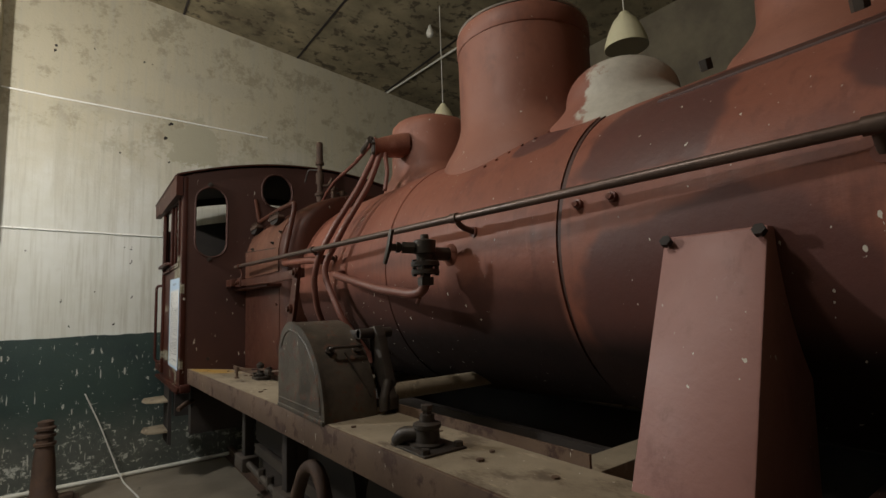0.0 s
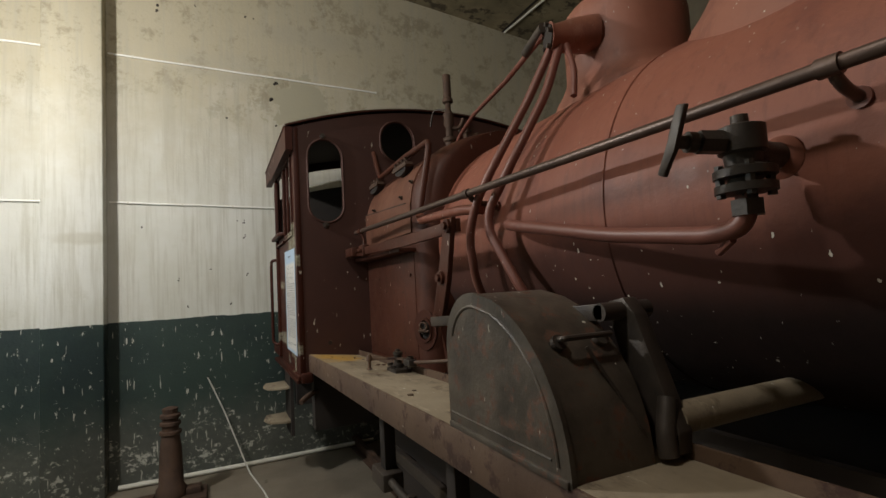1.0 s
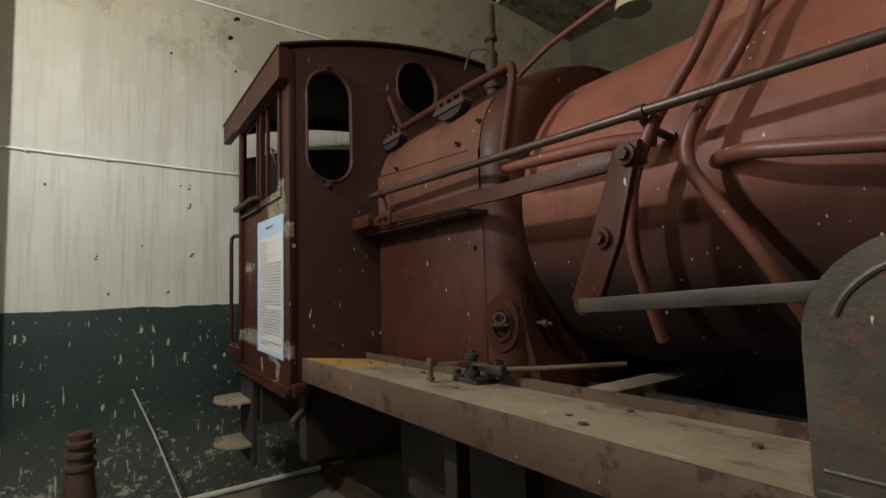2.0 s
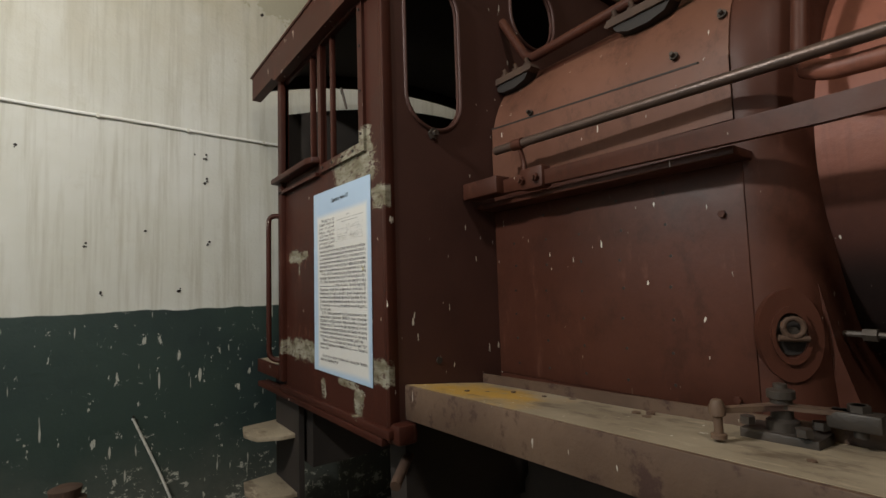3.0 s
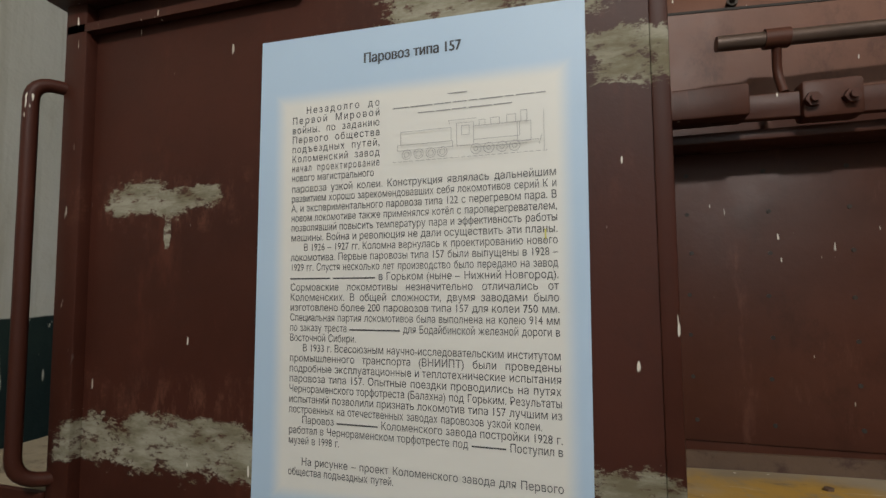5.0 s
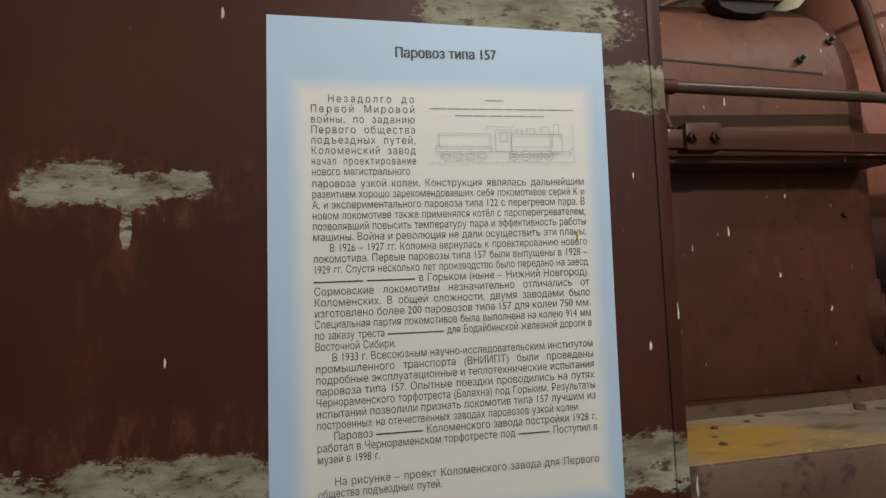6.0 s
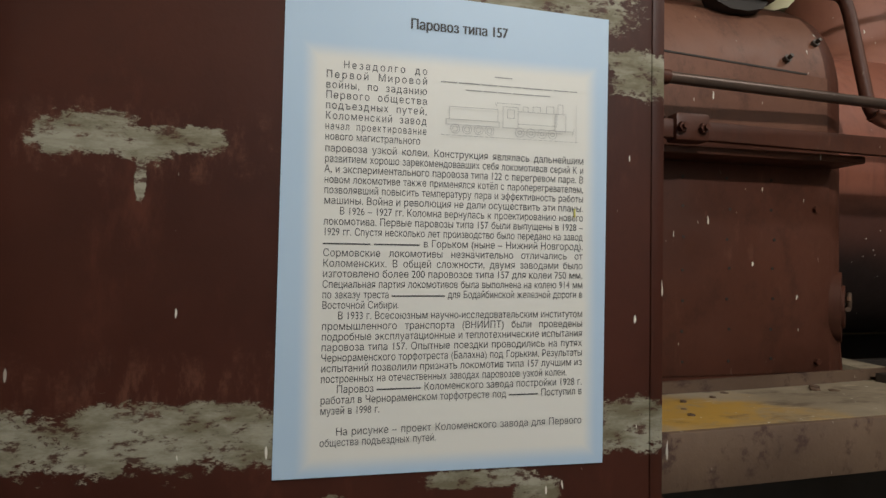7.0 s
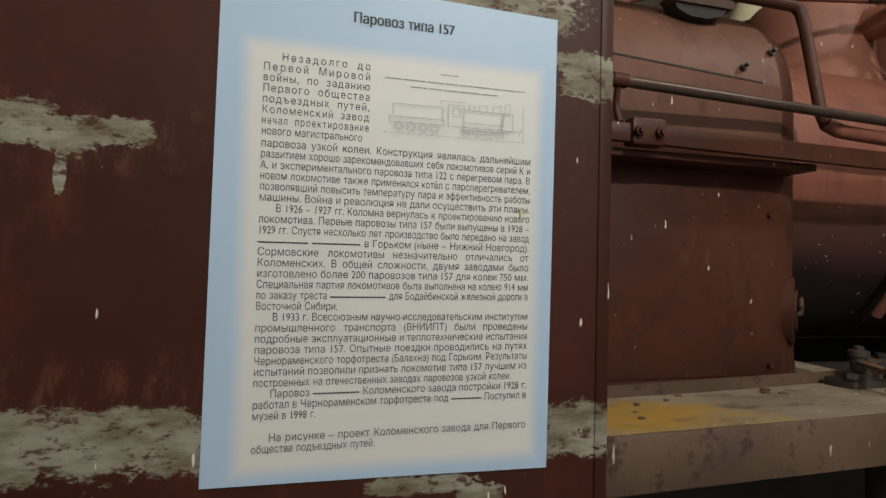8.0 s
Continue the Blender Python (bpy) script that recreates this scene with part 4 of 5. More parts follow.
for _ in range(26):
    x, y = random.uniform(0.85, 1.06), random.uniform(0.6, 3.9)
    if not 1.5 < y < 2.1:
        part("bolt_head", nut(bmesh.new(), (x, y, plate_z(y) - 0.003 - inner_drop(y) * (x - edge_x(y)) / 0.31), (0, 0, 1), random.uniform(0.007, 0.012), random.uniform(0.004, 0.01)), M_FASCIA, lk)

# oil pump near the front of the plate
PX, PY, PZ = 0.925, 1.095, plate_z(1.095) - 1.035
pump = part("oil_pump", lathe((PX, PY, PZ), [(0.05, 1.035), (0.05, 1.048), (0.036, 1.052), (0.034, 1.085), (0.04, 1.09), (0.04, 1.1), (0.022, 1.106), (0.02, 1.125), (0.003, 1.127)], 20), M_IRON, loco, "small greasy oil pump")
part("flange_plate", bx(PX - 0.07, PX + 0.07, PY - 0.09, PY + 0.09, PZ + 1.034, PZ + 1.042, bev=0.003), M_IRON, pump)
part("elbow", tube([(PX, PY, PZ + 1.07), (PX - 0.05, PY + 0.05, PZ + 1.07), (PX - 0.055, PY + 0.07, PZ + 1.045)], 0.022, 0.03), M_IRON, pump)
part("cap", lathe((PX, PY, PZ), [(0.014, 1.12), (0.014, 1.135), (0.018, 1.137), (0.018, 1.15), (0.002, 1.152)], 6), M_IRON, pump)
for dx, dy in ((-0.055, -0.07), (0.055, -0.07), (-0.055, 0.07), (0.055, 0.07)):
    part("nut", nut(bmesh.new(), (PX + dx, PY + dy, PZ + 1.04), (0, 0, 1), 0.013, 0.014), M_IRON, pump)


# curved sheet cover on the running plate
def cover_outline(grow=0.0, front=1.568):
    top = arc(1.912, 1.265, 0.148 + grow, 0.142 + grow, 0, 90, 10)
    nose = [(1.912 - (1.912 - front + grow) * (1 - (1 - q) ** 2.1) ** (1 / 1.9), 1.058 + (0.349 + grow) * (1 - q)) for q in np.linspace(0.001, 1, 22)]
    return [(2.06 + grow, 1.058)] + top + nose


cover = part("sheet_cover", prism(cover_outline(), "x", 0.82, 1.02), M_COVER, loco, "blackened curved sheet steel cover")
part("rim", prism(cover_outline(0.004), "x", 0.813, 0.823), M_COVER, cover)
inner = [(y, z) for y, z in cover_outline(-0.03) if z > 1.085]
part("embossed_bead", tube([(0.814, y, z) for y, z in inner[2:]], 0.005, 0.005, 8), M_COVER, cover)
part("base_flange", bx(0.807, 0.823, 1.57, 2.06, 1.056, 1.072, bev=0.003), M_COVER, cover)
part("seam_strip", tube([(0.815, 2.05, 1.095), (0.815, 1.62, 1.095)], 0.004, 0.005, 8), M_COVER, cover)
part("handle", tube([(0.88, 1.665, 1.31), (0.865, 1.63, 1.315), (0.995, 1.63, 1.315), (0.99, 1.665, 1.31)], 0.006, 0.012, 8), M_IRON, cover)
for x in (0.875, 0.985):
    part("boss", nut(bmesh.new(), (x, 1.675, 1.29), (0, -1, 0.7), 0.017, 0.03, False), M_IRON, cover)
part("brace_rod", rod((0.92, 1.625, 1.295), (1.0, 1.575, 1.13), 0.004, 8), M_IRON, cover)

# casing bolts and the cylinder block below it
for y, z in ((0.525, 1.59), (0.325, 1.59)):
    part("stud", nut(bmesh.new(), (1.247, y, z), (-1, 0, 0.5), 0.014, 0.014), M_UNDER, loco)
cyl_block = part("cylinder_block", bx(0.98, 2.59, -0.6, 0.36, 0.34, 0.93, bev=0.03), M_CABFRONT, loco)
part("valve_chest", bx(1.12, 1.45, -0.62, 0.18, 0.95, 1.04, bev=0.02), M_UNDER, cyl_block)

# cab details
front_sash = part("window_frame", holed([(4.16, 1.808), (4.545, 1.808), (4.545, 2.352), (4.16, 2.352)], [[(4.195, 1.842), (4.525, 1.842), (4.525, 2.335), (4.195, 2.335)]], "x", 0.7, 0.716), M_CAB, cab)
part("mullion", bx(0.706, 0.728, 4.53, 4.575, 1.85, 2.35, bev=0.003), M_CAB, cab)
part("mullion", bx(0.712, 0.73, 4.44, 4.462, 1.84, 2.34, bev=0.003), M_CAB, cab)
part("mullion", bx(0.708, 0.73, 4.64, 4.66, 1.87, 2.34, bev=0.003), M_CAB, cab)
part("rear_post", bx(0.69, 0.73, 4.985, 5.035, 0.93, 2.4, bev=0.004), M_CAB, cab)
part("sash_handle", tube([(0.735, 4.36, 2.02), (0.715, 4.36, 2.1), (0.74, 4.41, 2.1)], 0.005, 0.015, 8), M_IRON, cab)
for y, z in ((4.178, 1.87), (4.178, 2.02), (4.178, 2.18), (4.178, 2.31), (4.24, 1.825), (4.33, 1.825), (4.42, 1.825), (4.51, 1.825), (4.25, 2.343), (4.37, 2.343), (4.48, 2.343)):
    part("rivet", nut(bmesh.new(), (0.7005, y, z), (-1, 0, 0), 0.0055, 0.004, False), M_UNDER, front_sash)
part("armrest", prism([(0.712, 4.54), (0.672, 4.56), (0.66, 4.6), (0.66, 5.05), (0.712, 5.055)], "z", 1.852, 1.878, bev=0.006), M_CAB, cab)
part("armrest_lip", bx(0.69, 0.706, 4.56, 5.03, 1.8, 1.815), M_CAB, cab)
part("bottom_lip", bx(0.692, 0.72, 4.02, 5.03, 0.885, 0.915, bev=0.006), M_CAB, cab)
part("corner_angle", bx(0.709, 0.745, 4.0375, 4.06, 0.87, 2.5, bev=0.003), M_CAB, cab)
part("corner_foot", bx(0.71, 0.78, 3.99, 4.05, 0.87, 0.93, bev=0.01), M_CAB, cab)
for (cx, cz, w, h, n) in ((0.912, 2.155, 0.215, 0.54, 16), (1.425, 2.45, 0.24, 0.28, 24)):
    pts = oval(cx, cz, w + 0.016, h + 0.016, n)
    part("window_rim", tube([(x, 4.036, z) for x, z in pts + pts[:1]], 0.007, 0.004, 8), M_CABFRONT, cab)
for z in (2.452, 1.862):
    part("hinge_bolt", nut(nut(bmesh.new(), (0.9, 4.038, z), (0, -1, 0), 0.02, 0.012), (0.9, 4.026, z), (0, -1, 0), 0.01, 0.014), M_IRON, cab)
part("hole_plug", nut(bmesh.new(), (0.9, 4.039, 1.1), (0, -1, 0), 0.012, 0.003, False), M_UNDER, cab)
grab = part("grab_handle", tube([(0.72, 5.02, 1.7), (0.652, 5.055, 1.705), (0.652, 5.055, 1.03), (0.72, 5.01, 1.02)], 0.012, 0.04), M_CAB, cab)
deck = part("rear_deck", bx(0.7, 2.8, 5.05, 5.37, 0.985, 1.0, bev=0.003), M_BOARD, cab, "dusty rear footplate")
part("deck_edge", bx(0.688, 0.7, 5.04, 5.375, 0.935, 1.0, bev=0.003), M_CAB, cab)
part("deck_beam", bx(0.69, 0.75, 4.06, 5.38, 0.86, 0.885, bev=0.004), M_CAB, cab)
for z, y0 in ((0.66, 5.02), (0.4, 5.0)):
    part("step_plate", prism([(0.7, y0), (0.6, y0 + 0.05), (0.57, y0 + 0.16), (0.6, y0 + 0.3), (0.78, y0 + 0.33), (0.78, y0)], "z", z, z + 0.02, bev=0.004), M_BOARD, cab, "worn boarding step")
part("step_hanger", bx(0.76, 0.785, 4.97, 5.3, 0.3, 0.93), M_UNDER, cab)
part("stub_pipe", tube([(0.9, 4.2, 0.8), (0.76, 4.05, 0.79), (0.7, 4.0, 0.76)], 0.017, 0.03), M_RUST, cab)

# underframe, wheels, rods
under = part("frame_plate", prism([(-0.9, 0.55), (-0.9, 0.98), (5.0, 0.98), (5.0, 0.6), (4.0, 0.5), (1.0, 0.5), (0.4, 0.42)], "x", 1.5, 1.53), M_UNDER, loco)
part("frame_plate", prism([(-0.9, 0.55), (-0.9, 0.98), (5.0, 0.98), (5.0, 0.6), (4.0, 0.5), (1.0, 0.5), (0.4, 0.42)], "x", 2.04, 2.07), M_UNDER, loco)
part("drag_beam", bx(0.8, 2.77, 4.1, 4.2, 0.55, 0.9), M_UNDER, loco)
part("rear_beam", bx(0.8, 2.77, 4.9, 5.02, 0.55, 0.9), M_UNDER, loco)
part("ash_pan", bx(1.25, 2.3, 3.1, 4.0, 0.45, 1.0), M_UNDER, loco)
for y in (0.83, 2.84):
    part("frame_stay", bx(1.06, 2.5, y - 0.05, y + 0.06, 0.94, 1.0, bev=0.004), M_BOARD, loco, "dusty cross stay")
for x0 in (1.36, 2.12):
    for y in (1.0, 1.9, 2.8, 3.75):
        w = part("wheel", lathe((x0, y, 0.4), [(0.05, 0.09), (0.09, 0.085), (0.09, 0.05), (0.28, 0.04), (0.3, 0.075), (0.365, 0.075), (0.375, 0.07), (0.375, 0.0), (0.4, -0.01), (0.4, -0.03), (0.3, -0.03), (0.05, -0.04)], 36, "x"), M_UNDER, loco)
        part("axle_boss", rod((x0 - 0.1, y, 0.4), (x0 + 0.1, y, 0.4), 0.05), M_UNDER, w)
part("side_rod", bx(1.2, 1.235, 0.9, 3.85, 0.39, 0.46, bev=0.006), M_IRON, loco)
for y in (2.35, 3.1):
    sp = part("spring_hanger", bx(0.93, 0.985, y - 0.035, y + 0.035, 0.5, 0.95, bev=0.006), M_UNDER, loco)
    part("bolt", nut(nut(bmesh.new(), (0.957, y, 0.74), (0, 0, 1), 0.026, 0.025), (0.957, y, 0.765), (0, 0, 1), 0.014, 0.03), M_IRON, sp)
    part("clevis", bx(0.9, 1.0, y - 0.09, y + 0.09, 0.52, 0.6, bev=0.01), M_IRON, sp)
part("brake_arm", tube([(0.94, 2.2, 0.62), (0.94, 2.1, 0.76), (0.95, 2.0, 0.8), (0.95, 1.9, 0.72), (0.95, 1.87, 0.5)], 0.03, 0.06), M_RUST, loco)
part("brake_rod", rod((0.94, 3.2, 0.57), (0.94, 1.6, 0.52), 0.018), M_IRON, loco)
for y in (2.75, 2.6):
    part("rod_pin", nut(bmesh.new(), (0.94, y, 0.53), (0, 0, 1), 0.02, 0.07), M_IRON, loco)
for x in (CX - 0.375, CX + 0.375):
    part("buffer_pad", bx(x - 0.05, x + 0.05, -0.95, -0.88, 0.7, 0.85), M_UNDER, loco)

for x in (1.425, 2.175):
    solid("rail", prism([(u, v + FLOOR) for u, v in [(x - 0.05, 0.001), (x + 0.05, 0.001), (x + 0.05, 0.012), (x + 0.012, 0.02), (x + 0.01, 0.06), (x + 0.026, 0.068), (x + 0.026, 0.094), (x - 0.026, 0.094), (x - 0.026, 0.068), (x - 0.01, 0.06), (x - 0.012, 0.02), (x - 0.05, 0.012)]],
                        "y", FRONT, BACK), M_RUST, "rusty narrow gauge steel rail under the locomotive", "rail", "rails of the track")

# ---- printed notice on the cab side ----
poster = thing("notice_poster", (CS, 4.39, 1.03), "pale blue printed notice sheet taped to the cab side", "poster")


def paper_x(u, v):
    """How far the sheet stands off the cab side; u across, v down."""
    return 0.7095 - 0.0012 * (v ** 6) * abs(u - 0.5) * 2 - 0.0004 * math.sin(u * 5 + v * 3)


def paper():
    bm = bmesh.new()
    n = 24
    rows = []
    for j in range(n + 1):
        v = j / n
        row = []
        for i in range(9):
            u = i / 8
            row.append((paper_x(u, v), 4.632 + 0.006 * v - 0.495 * u, 1.734 - 0.011 * u + (-0.706 + 0.005 * u) * v))
        rows.append(row)
    back = [[(x + 0.0012, y, z) for x, y, z in row] for row in rows]
    loft(bm, rows, close=False)
    loft(bm, back, close=False)
    edge = lambda g: g[0] + [r[-1] for r in g[1:]] + g[-1][-2::-1] + [r[0] for r in g[-2:0:-1]]
    loft(bm, [edge(rows), edge(back)], close=True, caps=False)
    bmesh.ops.remove_doubles(bm, verts=bm.verts, dist=1e-6)
    return bm


sheet = part("sheet", paper(), M_PAPER, poster)
GLYPHS = {}


def contour(spline, steps=3):
    """A closed spline of a letter as a polygon."""
    pts = spline.bezier_points
    out = []
    for a, b in zip(pts, list(pts[1:]) + [pts[0]]):
        p, q, u, v = a.co, a.handle_right, b.handle_left, b.co
        straight = abs((q - p).cross(v - p).z) + abs((u - p).cross(v - p).z) < 1e-5
        for k in range(1 if straight else steps):
            f = k / steps
            w = p * (1 - f) ** 3 + q * 3 * f * (1 - f) ** 2 + u * 3 * f * f * (1 - f) + v * f ** 3
            out.append((w.x, w.y))
    return out


def unfold(q):
    """Keeps the open end of a bowl clear of the stem that it would cross."""
    (x0, y0), (x1, y1) = q[0], q[-1]
    if abs(x0 - x1) < 0.004:
        for (a, b), (c, d) in zip(q, q[1:]):
            if abs(a - c) < 0.004 and 0.0 < a - x0 < 0.04 and min(b, d) < min(y0, y1) and max(b, d) > max(y0, y1):
                q[0], q[-1] = (a + 0.003, y0), (a + 0.003, y1)
    return q


def inside(p, poly):
    odd = False
    for (x0, y0), (x1, y1) in zip(poly, poly[1:] + poly[:1]):
        if (y0 > p[1]) != (y1 > p[1]) and p[0] < (x1 - x0) * (p[1] - y0) / (y1 - y0) + x0:
            odd = not odd
    return odd


def word_mesh(word, size):
    """A word in the built-in font: vertices, triangles and width. Each stroke is filled on its own, with its own holes."""
    if word not in GLYPHS:
        cu = bpy.data.curves.new("word", "FONT")
        cu.body, cu.size = word, 1.0
        ob = new("word", cu)
        bpy.context.view_layer.update()
        loops = [unfold(contour(sp)) for sp in ob.to_curve(bpy.context.evaluated_depsgraph_get()).splines]
        ob.to_curve_clear()
        bpy.data.objects.remove(ob)
        bpy.data.curves.remove(cu)
        span = lambda q: abs(sum(a[0] * b[1] - b[0] * a[1] for a, b in zip(q, q[1:] + q[:1])))
        held = lambda q: any(p is not q and sum(inside(v, p) for v in q) > len(q) * 0.6 and span(p) > span(q) for p in loops)
        holes = [q for q in loops if held(q)]
        outer = [q for q in loops if not held(q)]
        vs, fs = [], []
        for k, q in enumerate(outer):
            mine = [q] + [h for h in holes if sum(inside(v, q) for v in h) > len(h) * 0.6]
            flat = [p for loop in mine for p in loop]
            n = len(vs)
            vs += [(x, y, k % 3) for x, y in flat]
            fs += [tuple(n + i for i in f) for f in tessellate_polygon([[Vector((x, y, 0)) for x, y in loop] for loop in mine])]
        GLYPHS[word] = vs, fs, max((v[0] for v in vs), default=0.0)
    vs, fs, w = GLYPHS[word]
    return [(x * size, y * size, k) for x, y, k in vs], fs, w * size


def text_line(words, left, right, z, size, mat=None, justify=True, squash=1.0, spread=False, bar_high=0.27):
    """Words set between two y places on the sheet; a word of None stands for a plain bar of the given length."""
    units = []
    for w in words.split(" "):
        units += list(w) + [" "] if spread else [w]
    units = units[:-1] if spread else units
    sizes = [size * 0.55 * len(u) if u.startswith("#") and len(u) > 1 else size * 0.5 if u == " " else word_mesh(u, size)[2] * squash for u in units]
    room, n = left - right, len(units) - 1
    least = size * (0.12 if spread else 0.3)
    fit = min(1.0, (room - least * n) / sum(sizes)) if justify else 0.87
    sizes, squash = [q * fit for q in sizes], squash * fit
    gap = (room - sum(sizes)) / n if justify and n else size * 0.3
    verts, faces, y = [], [], left
    for u, s in zip(units, sizes):
        n = len(verts)
        if u.startswith("#") and len(u) > 1:
            verts += [(0, y, z + size * 0.14), (0, y - s, z + size * 0.14), (0, y - s, z + size * bar_high), (0, y, z + size * bar_high)]
            faces.append((n, n + 1, n + 2, n + 3))
        elif u != " ":
            vs, fs, w = word_mesh(u, size)
            verts += [(v[2] * 0.00006, y - v[0] * squash, z + v[1]) for v in vs]
            faces += [tuple(n + i for i in f) for f in fs]
        y -= s + gap
    bm = bmesh.new()
    vs = [bm.verts.new((paper_x((4.636 - v[1]) / 0.495, (1.729 - v[2]) / 0.704) - 0.0006 - v[0], v[1], v[2])) for v in verts]
    for f in faces:
        try:
            bm.faces.new([vs[i] for i in f])
        except ValueError:
            pass
    return part("text_line", bm, mat or M_INK, sheet)


TS = 0.0152
L, R = 4.575, 4.179
for shift in (0.0, 0.0006, 0.0012):  # bold heading
    text_line("Паровоз типа 157", 4.4556 - shift, 4.3056 - shift, 1.6765, 0.0215)
z0, dz = 1.6095, 0.01488
for i, s in enumerate(("Незадолго до", "Первой Мировой", "войны, по заданию", "Первого общества", "подъездных путей,", "Коломенский завод", "начал проектирование", "нового магистрального")):
    text_line(s, L - (0.024 if i == 0 else 0), 4.429 if i < 7 else 4.438, z0 - dz * i, TS, spread=i < 7, squash=0.88)
body = ["паровоза узкой колеи. Конструкция являлась дальнейшим", "развитием хорошо зарекомендовавших себя локомотивов серий К и", "А, и экспериментального паровоза типа 122 с перегревом пара. В",
        "новом локомотиве также применялся котёл с пароперегревателем,", "позволявший повысить температуру пара и эффективность работы", "машины. Война и революция не дали осуществить эти планы.",
        ">В 1926 – 1927 гг. Коломна вернулась к проектированию нового", "локомотива. Первые паровозы типа 157 были выпущены в 1928 –", "1929 гг. Спустя несколько лет производство было передано на завод",
        "######## ######## в Горьком (ныне – Нижний Новгород).", "Сормовские локомотивы незначительно отличались от", "Коломенских. В общей сложности, двумя заводами было",
        "изготовлено более 200 паровозов типа 157 для колеи 750 мм.", "Специальная партия локомотивов была выполнена на колею 914 мм", "по заказу треста ########### для Бодайбинской железной дороги в", "<Восточной Сибири.",
        ">В 1933 г. Всесоюзным научно-исследовательским институтом", "промышленного транспорта (ВНИИПТ) были проведены", "подробные эксплуатационные и теплотехнические испытания", "паровоза типа 157. Опытные поездки проводились на путях",
        "Чернораменского торфотреста (Балахна) под Горьким. Результаты", "испытаний позволили признать локомотив типа 157 лучшим из", "<построенных на отечественных заводах паровозов узкой колеи.",
        ">Паровоз ######## Коломенского завода постройки 1928 г.", "работал в Чернораменском торфотресте под #####. Поступил в", "<музей в 1998 г.", "", ">На рисунке – проект Коломенского завода для Первого", "<общества подъездных путей."]
z0 = 1.4885
for i, s in enumerate(body):
    if s:
        text_line(s.strip("<>"), L - (0.022 if s[0] == ">" else 0), R, z0 - (z0 - 1.07) / 28 * i, TS, justify=s[0] != "<", squash=0.88)
# illegible handwriting over the drawing
for y0, y1, z in ((4.325, 4.29, 1.613), (4.408, 4.19, 1.6), (4.37, 4.235, 1.59)):
    text_line(" ".join("#" * random.choice((3, 5, 6, 8)) for _ in range(max(1, int((y0 - y1) / 0.024)))), y0, y1, z, 0.0085, M_INK_GREY, bar_high=0.3)


def drawing():
    """The side view of an engine and tender in thin lines."""
    bm = bmesh.new()
    X = 0.7065

    def line(y0, z0, y1, z1, w=0.0006):
        d = Vector((0, y1 - y0, z1 - z0))
        n = Vector((0, -d.z, d.y)).normalized() * w / 2
        a, b = Vector((X, y0, z0 + 0.008)), Vector((X, y1, z1 + 0.008))
        bm.faces.new([bm.verts.new(p) for p in (a - n, b - n, b + n, a + n)])

    def rect(y0, z0, y1, z1):
        line(y0, z0, y1, z0), line(y1, z0, y1, z1), line(y1, z1, y0, z1), line(y0, z1, y0, z0)

    def ring(y, z, r, n=14):
        pts = [(y + r * math.cos(2 * math.pi * k / n), z + r * math.sin(2 * math.pi * k / n)) for k in range(n + 1)]
        for p, q in zip(pts, pts[1:]):
            line(*p, *q)

    rect(4.395, 1.538, 4.32, 1.557)
    rect(4.4, 1.53, 4.318, 1.538)
    for y in (4.386, 4.368, 4.35, 4.333):
        ring(y, 1.524, 0.007), ring(y, 1.524, 0.004)
    rect(4.312, 1.53, 4.288, 1.562), rect(4.305, 1.545, 4.294, 1.558)
    line(4.324, 1.567, 4.284, 1.567), line(4.324, 1.567, 4.322, 1.562)
    rect(4.288, 1.537, 4.225, 1.556)
    for y, w, h in ((4.276, 0.004, 0.564), (4.258, 0.006, 0.565), (4.236, 0.006, 0.567), (4.219, 0.004, 0.571)):
        rect(y + w, 1.556, y - w, 1 + h)
    rect(4.228, 1.529, 4.21, 1.556)
    for y in (4.285, 4.267, 4.249, 4.232):
        ring(y, 1.524, 0.0072), ring(y, 1.524, 0.003)
    line(4.29, 1.526, 4.215, 1.526), line(4.31, 1.53, 4.2, 1.53)
    for k in range(26):
        line(4.408 - 0.0085 * k, 1.514, 4.402 - 0.0085 * k, 1.514)
    line(4.193, 1.514, 4.193, 1.57, 0.0004), line(4.2, 1.523, 4.196, 1.535)
    return bm


part("engine_drawing", drawing(), M_INK_GREY, sheet, "thin grey line drawing of an engine")
part("yellow_fleck", bx(0.7055, 0.7075, 4.193, 4.195, 1.405, 1.418), M_YELLOW, sheet)

# ---- things on walls, floor and ceiling ----
for z0, z1, x1 in ((2.264, 2.222, 1.2), (3.54, 3.468, 1.8)):
    pts = [(x, BACK - 0.012, z0 + (z1 - z0) * (x + 0.55) / (x1 + 0.55) + 0.0012 * math.sin(x * 9)) for x in np.linspace(-0.55, x1, 14)]
    wire = thing("wall_cable", pts[7], "thin white painted cable along the plaster wall", "cable", "wall cables")
    part("cable", tube(pts, 0.0082, 0.02, 8), M_CABLE, wire)
    for p in pts[1::3]:
        part("clip", bx(p[0] - 0.006, p[0] + 0.006, BACK - 0.022, BACK - 0.001, p[2] - 0.013, p[2] + 0.01), M_WHITE, wire)
    pts = [(x, BACK - 0.012, z0 + 0.002 * math.sin(x * 9)) for x in np.linspace(-2.1, -0.97, 10)]
    wire = thing("wall_cable", pts[5], "thin white painted cable along the plaster wall", "cable", "wall cables")
    part("cable", tube(pts, 0.0082, 0.02, 8), M_CABLE, wire)
